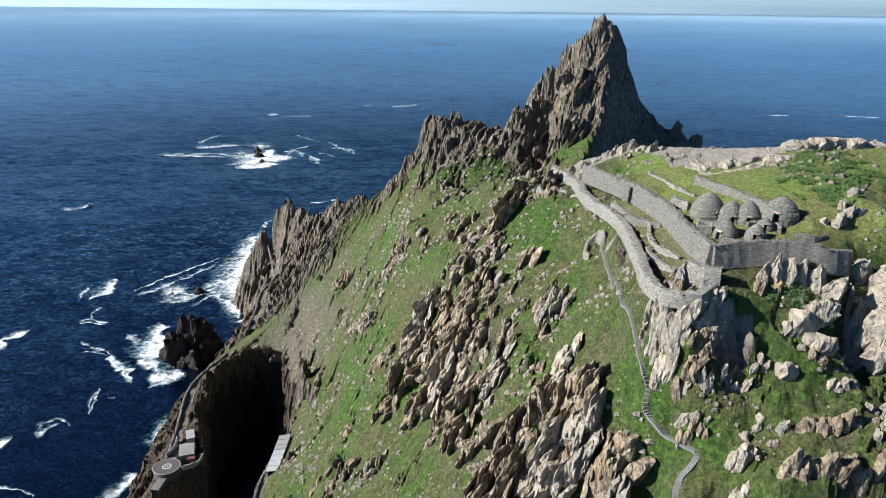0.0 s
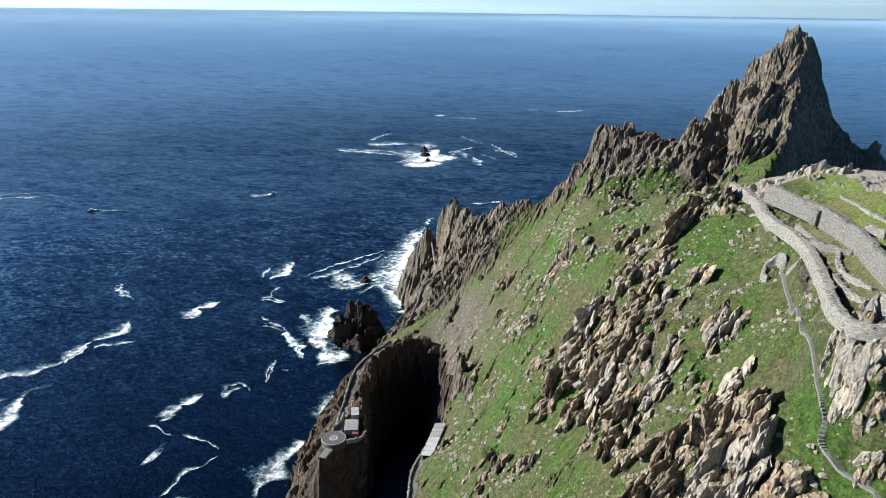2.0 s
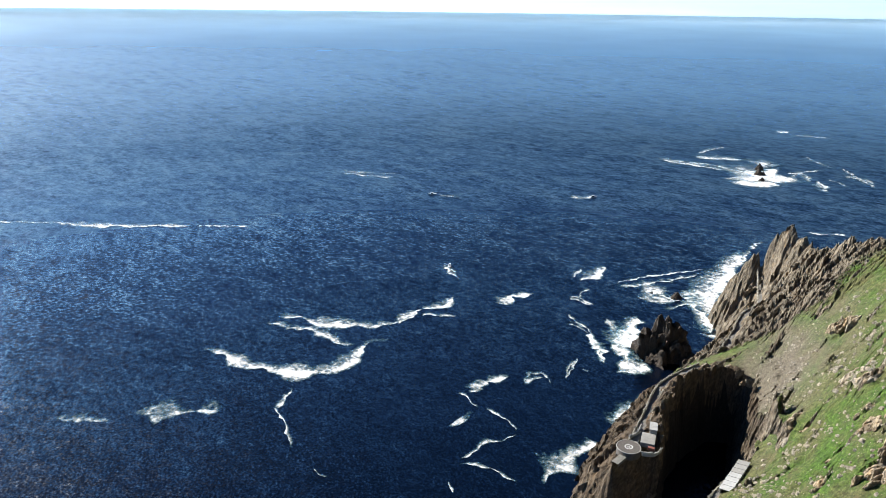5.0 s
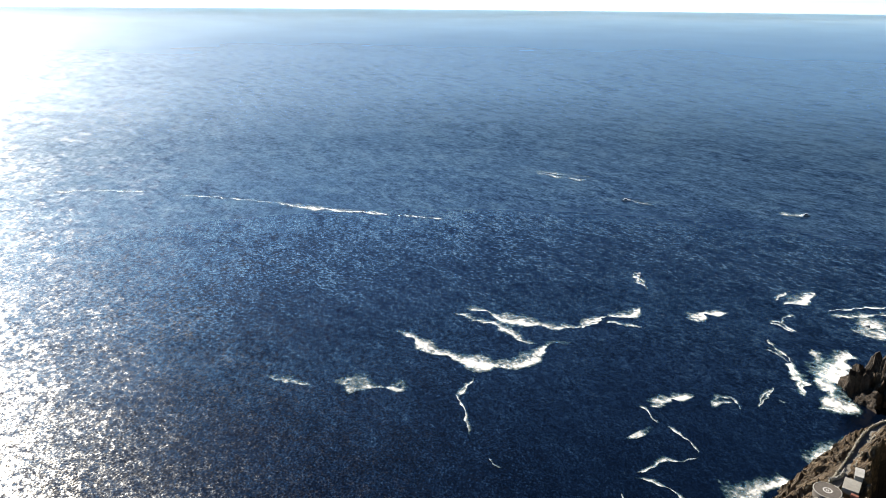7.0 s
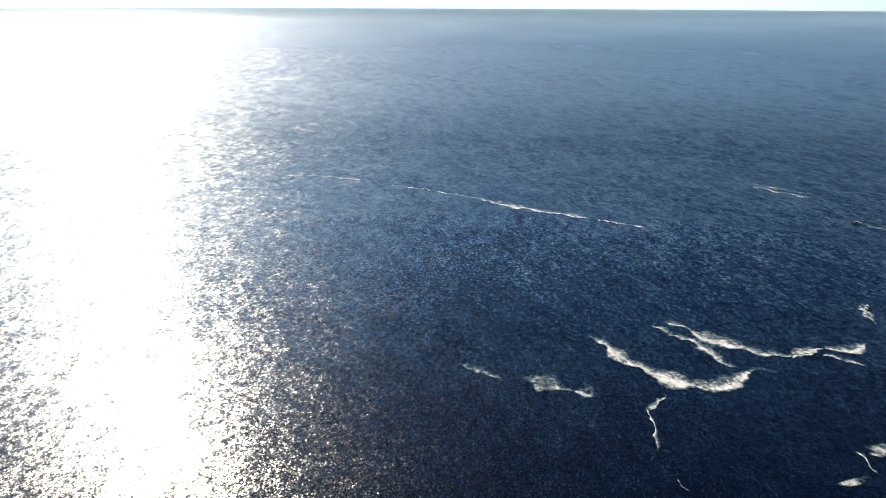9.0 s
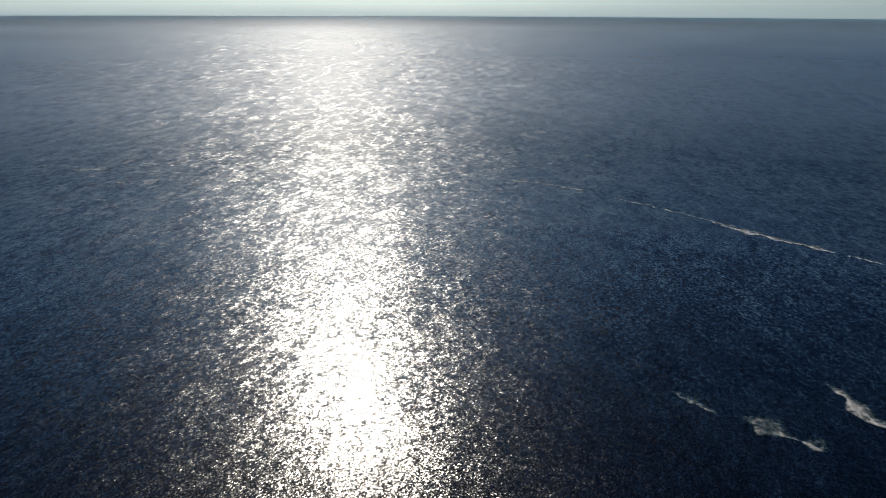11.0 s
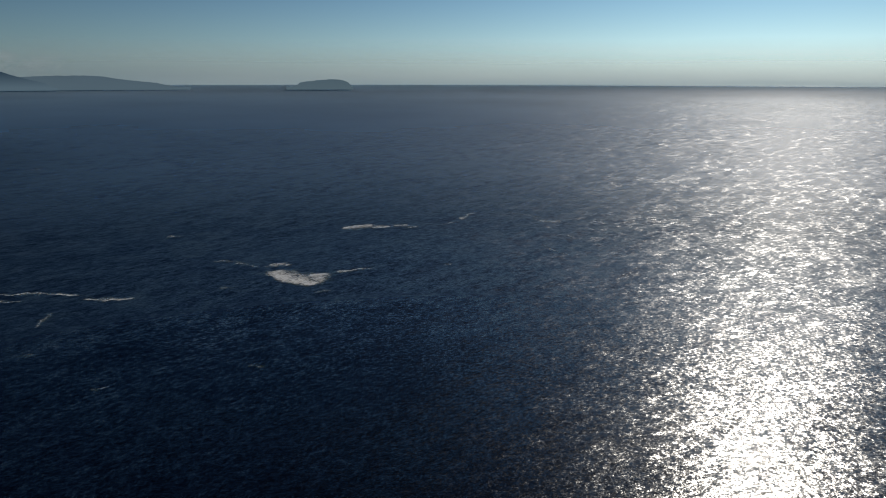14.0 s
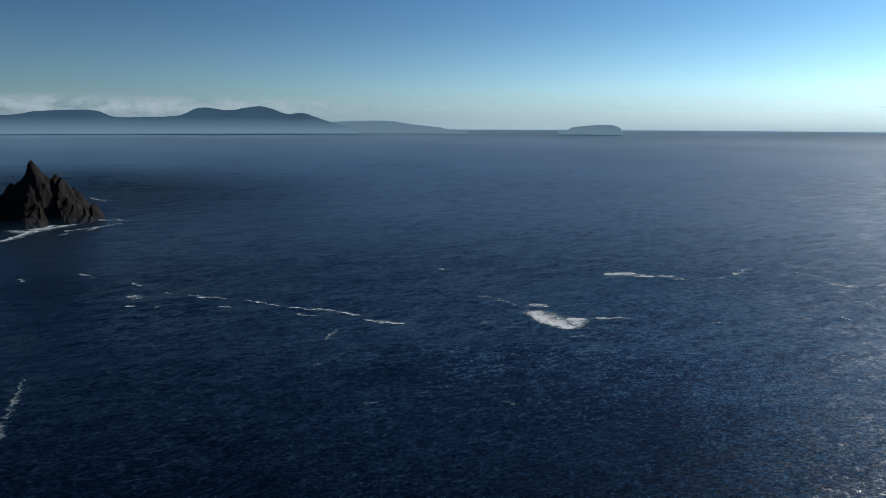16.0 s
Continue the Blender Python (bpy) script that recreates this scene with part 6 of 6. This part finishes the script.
def disc(bm, r, z0, z1, n=40, r_in=0.0):
    rings = []
    for rad, z in ((r_in, z1), (r, z1), (r * 1.02, z1 - 0.12), (r * 1.02, z0)):
        rings.append([bm.verts.new((rad * math.cos(2 * math.pi * k / n), rad * math.sin(2 * math.pi * k / n), z)) for k in range(n)])
    for a, b in zip(rings[:-1], rings[1:]):
        for k in range(n):
            bm.faces.new((a[k], a[(k + 1) % n], b[(k + 1) % n], b[k]))
    if r_in == 0.0:
        bmesh.ops.remove_doubles(bm, verts=rings[0], dist=0.001)


def helipad(x, y, z):
    root = tagged(new("helicopter_pad"), "round grey concrete helicopter pad with a white ring and letter", "helicopter pad")
    root.location = (x, y, z)
    bm = bmesh.new()
    disc(bm, 5.4, -3.0, 0.6)
    part("platform", bm, PAD, root)
    bm = bmesh.new()
    disc(bm, 1.9, 0.55, 0.625, 40, 1.45)
    part("ring", bm, WHITE, root, "white painted ring")
    for nm, c, s in (("letter_bar", (-0.42, 0), (0.22, 1.5)), ("letter_bar", (0.42, 0), (0.22, 1.5)), ("letter_bar", (0, 0), (0.8, 0.22))):
        bm = bmesh.new()
        bmesh.ops.create_cube(bm, size=1.0)
        for vert in bm.verts:
            vert.co = (c[0] + vert.co.x * s[0], c[1] + vert.co.y * s[1], 0.615 + vert.co.z * 0.03)
        bm.transform(Matrix.Rotation(radians(25), 4, "Z"))
        part(nm, bm, WHITE, root)
    bm = bmesh.new()
    disc(bm, 5.6, 0.45, 0.72, 40, 5.3)
    part("kerb", bm, CONCRETE, root, "raised concrete kerb")
    return root


PAD = make_plain("stained_concrete_pad", (0.085, 0.073, 0.064), (0.15, 0.13, 0.115), 0.7, 0.9, 0.15)
PAD_Z = max(ground_z(-116 + 4 * math.cos(a), 248 + 4 * math.sin(a)) for a in range(7))
helipad(-116, 248, max(39.2, min(PAD_Z, 40.2)))
yard = block("yard", (-111.5, 259.5, 39.2), (6.5, 9, 2.4), CONCRETE, 18)
tagged(yard, "pale concrete yard between pad and shed", "yard", "", "structure")


def shed(x, y, z, turn):
    root = tagged(new("shed"), "long low concrete shed with a pale flat roof", "shed")
    root.matrix_basis = pose(x, y, z, 0, 0, turn)

    def box(name, c, s, mat, label=""):
        bm = bmesh.new()
        bmesh.ops.create_cube(bm, size=1.0)
        for vert in bm.verts:
            vert.co = (c[0] + vert.co.x * s[0], c[1] + vert.co.y * s[1], c[2] + vert.co.z * s[2])
        bmesh.ops.bevel(bm, geom=bm.edges[:], offset=0.04, segments=1, affect="EDGES")
        part(name, bm, mat, root, label)
    box("front_wall", (0, -1.5, 1.0), (6.6, 0.3, 2.6), CONCRETE)
    box("back_wall", (0, 1.5, 1.0), (6.6, 0.3, 2.6), CONCRETE)
    box("side_wall", (-3.15, 0, 1.0), (0.3, 2.7, 2.6), CONCRETE)
    box("side_wall", (3.15, 0, 1.0), (0.3, 2.7, 2.6), CONCRETE)
    box("roof_panel", (-1.78, 0, 2.42), (3.5, 3.7, 0.22), ROOF, "pale grey flat roof panel")
    box("roof_panel", (1.78, 0, 2.42), (3.5, 3.7, 0.22), ROOF, "pale grey flat roof panel")
    box("door", (1.0, -1.68, 0.9), (1.0, 0.08, 2.0), RUST, "dull red door")
    return root


ROOF = make_plain("pale_roof", (0.38, 0.38, 0.37), (0.50, 0.50, 0.48), 0.8, 0.8, 0.1)
RUST = make_plain("rusty_red_steel", (0.16, 0.045, 0.03), (0.28, 0.10, 0.06), 1.5, 0.7, 0.2)
shed(-112.5, 267.5, 40.2, 112)
tagged(block("steel_container", (-107.0, 252.5, 40.4), (3.0, 1.6, 1.5), RUST, 10), "rusty red steel container on the yard", "container")
wall_run("yard_wall", [(-109, 247, 40.6), (-104.5, 250, 40.6), (-103.5, 256, 40.6)], 0.5, "pale low concrete wall round the yard edge", mat=CONCRETE, deep=1.8)
wall_run("yard_wall", [(-119.5, 256, 40.4), (-118, 262, 40.5), (-119, 268, 40.6)], 0.5, "low concrete wall beside the road", mat=CONCRETE, deep=1.8)
for k in range(7):
    y = 262 - 3.6 * k + 6
    root = tagged(new("shelter_roof"), "pale concrete slab roof over the rockfall shelter", "shelter roof", "rockfall shelter slabs")
    root.matrix_basis = pose(-70.4 - 0.05 * k, y, 41.2 - 0.12 * k, 0, -6, 2)
    bm = bmesh.new()
    bmesh.ops.create_cube(bm, size=1.0)
    for vert in bm.verts:
        vert.co = (vert.co.x * 5.2, vert.co.y * 3.45, vert.co.z * 0.3)
    bmesh.ops.bevel(bm, geom=bm.edges[:], offset=0.05, segments=1, affect="EDGES")
    part("slab_roof", bm, ROOF if k > 2 else CONCRETE, root)
    for c in (-2.2, 2.2):
        bm = bmesh.new()
        bmesh.ops.create_cube(bm, size=1.0)
        for vert in bm.verts:
            vert.co = (c + vert.co.x * 0.4, vert.co.y * 3.2, -1.6 + vert.co.z * 3.0)
        part("side_pier", bm, CONCRETE, root)


# ---- small motor boats ----
HULL = make_plain("white_hull", (0.6, 0.62, 0.62), (0.75, 0.76, 0.76), 1.0, 0.35, 0.02)
CABIN = make_plain("dark_cabin", (0.03, 0.035, 0.04), (0.07, 0.075, 0.08), 1.0, 0.3, 0.02)


def boat(x, y, turn, length):
    root = tagged(new("motor_boat"), "small white motor boat with a dark cabin", "boat", "boats on the sea")
    root.matrix_basis = pose(x, y, sea_z(x, y) - 0.15, 0, 0, turn)
    bm = bmesh.new()
    rings = []
    for s, w, top in ((0.0, 0.85, 1.0), (0.25, 1.0, 1.0), (0.6, 0.95, 1.15), (0.85, 0.55, 1.4), (1.0, 0.05, 1.7)):
        yy, b = (s - 0.5) * length, 0.15 * length * w
        rings.append([bm.verts.new(v) for v in ((-b, yy, top), (-b * 0.75, yy, 0.0), (0, yy, -0.3), (b * 0.75, yy, 0.0), (b, yy, top))])
    for a, b in zip(rings[:-1], rings[1:]):
        for k in range(4):
            bm.faces.new((a[k], a[k + 1], b[k + 1], b[k]))
        bm.faces.new((a[4], a[0], b[0], b[4]))
    bm.faces.new(rings[0])
    bmesh.ops.recalc_face_normals(bm, faces=bm.faces)
    part("hull", bm, HULL, root)
    for nm, c, s, mat in (("cabin", (0, 0.05 * length, 1.7), (0.2 * length, 0.3 * length, 1.4), CABIN), ("cabin_roof", (0, 0.05 * length, 2.45), (0.23 * length, 0.34 * length, 0.14), HULL)):
        bm = bmesh.new()
        bmesh.ops.create_cube(bm, size=1.0)
        for vert in bm.verts:
            vert.co = (c[0] + vert.co.x * s[0], c[1] + vert.co.y * s[1], c[2] + vert.co.z * s[2])
        bmesh.ops.bevel(bm, geom=bm.edges[:], offset=0.08, segments=1, affect="EDGES")
        part(nm, bm, mat, root)
    return root


boat(-577, 654, 140, 11)
boat(-394, 462, 30, 8)
boat(-412, 781, -60, 10)
boat(-1962, -1715, 60, 14)


# ---- bracken on the bank above the huts ----
LEAF = make_plain("bracken_green", (0.05, 0.11, 0.018), (0.13, 0.22, 0.045), 2.0, 0.8, 0.1)


def bracken(name, cx, cy, rx, ry, count, seed):
    rs = random.Random(seed)
    verts, faces = [], []
    for _ in range(count):
        a, r = rs.uniform(0, 6.283), math.sqrt(rs.random())
        x, y = cx + rx * r * math.cos(a), cy + ry * r * math.sin(a)
        if noise.noise((x / 5, y / 5, seed)) < -0.05:
            continue
        z = ground_z(x, y) + rs.uniform(0.0, 0.9) * (1 - r * 0.6)
        for _k in range(3):
            t, l = rs.uniform(0, 6.283), rs.uniform(0.35, 0.8)
            dx, dy = math.cos(t) * l, math.sin(t) * l
            o = len(verts)
            verts += [(x, y, z), (x + 0.5 * dx - 0.3 * dy, y + 0.5 * dy + 0.3 * dx, z + 0.32), (x + dx, y + dy, z + 0.12), (x + 0.5 * dx + 0.3 * dy, y + 0.5 * dy - 0.3 * dx, z + 0.28)]
            faces.append((o, o + 1, o + 2, o + 3))
    return tagged(new(name, mesh_of(name, verts, faces, LEAF)), "dense green bracken on the bank above the huts", "bracken", "", "stuff")


bracken("bracken", 104, 190, 9, 17, 3600, 1)
bracken("bracken", 118, 205, 12, 15, 2600, 2)
bracken("bracken", 84, 150, 9, 5, 1200, 3)
bracken("bracken", 22, 345, 14, 18, 2600, 4)
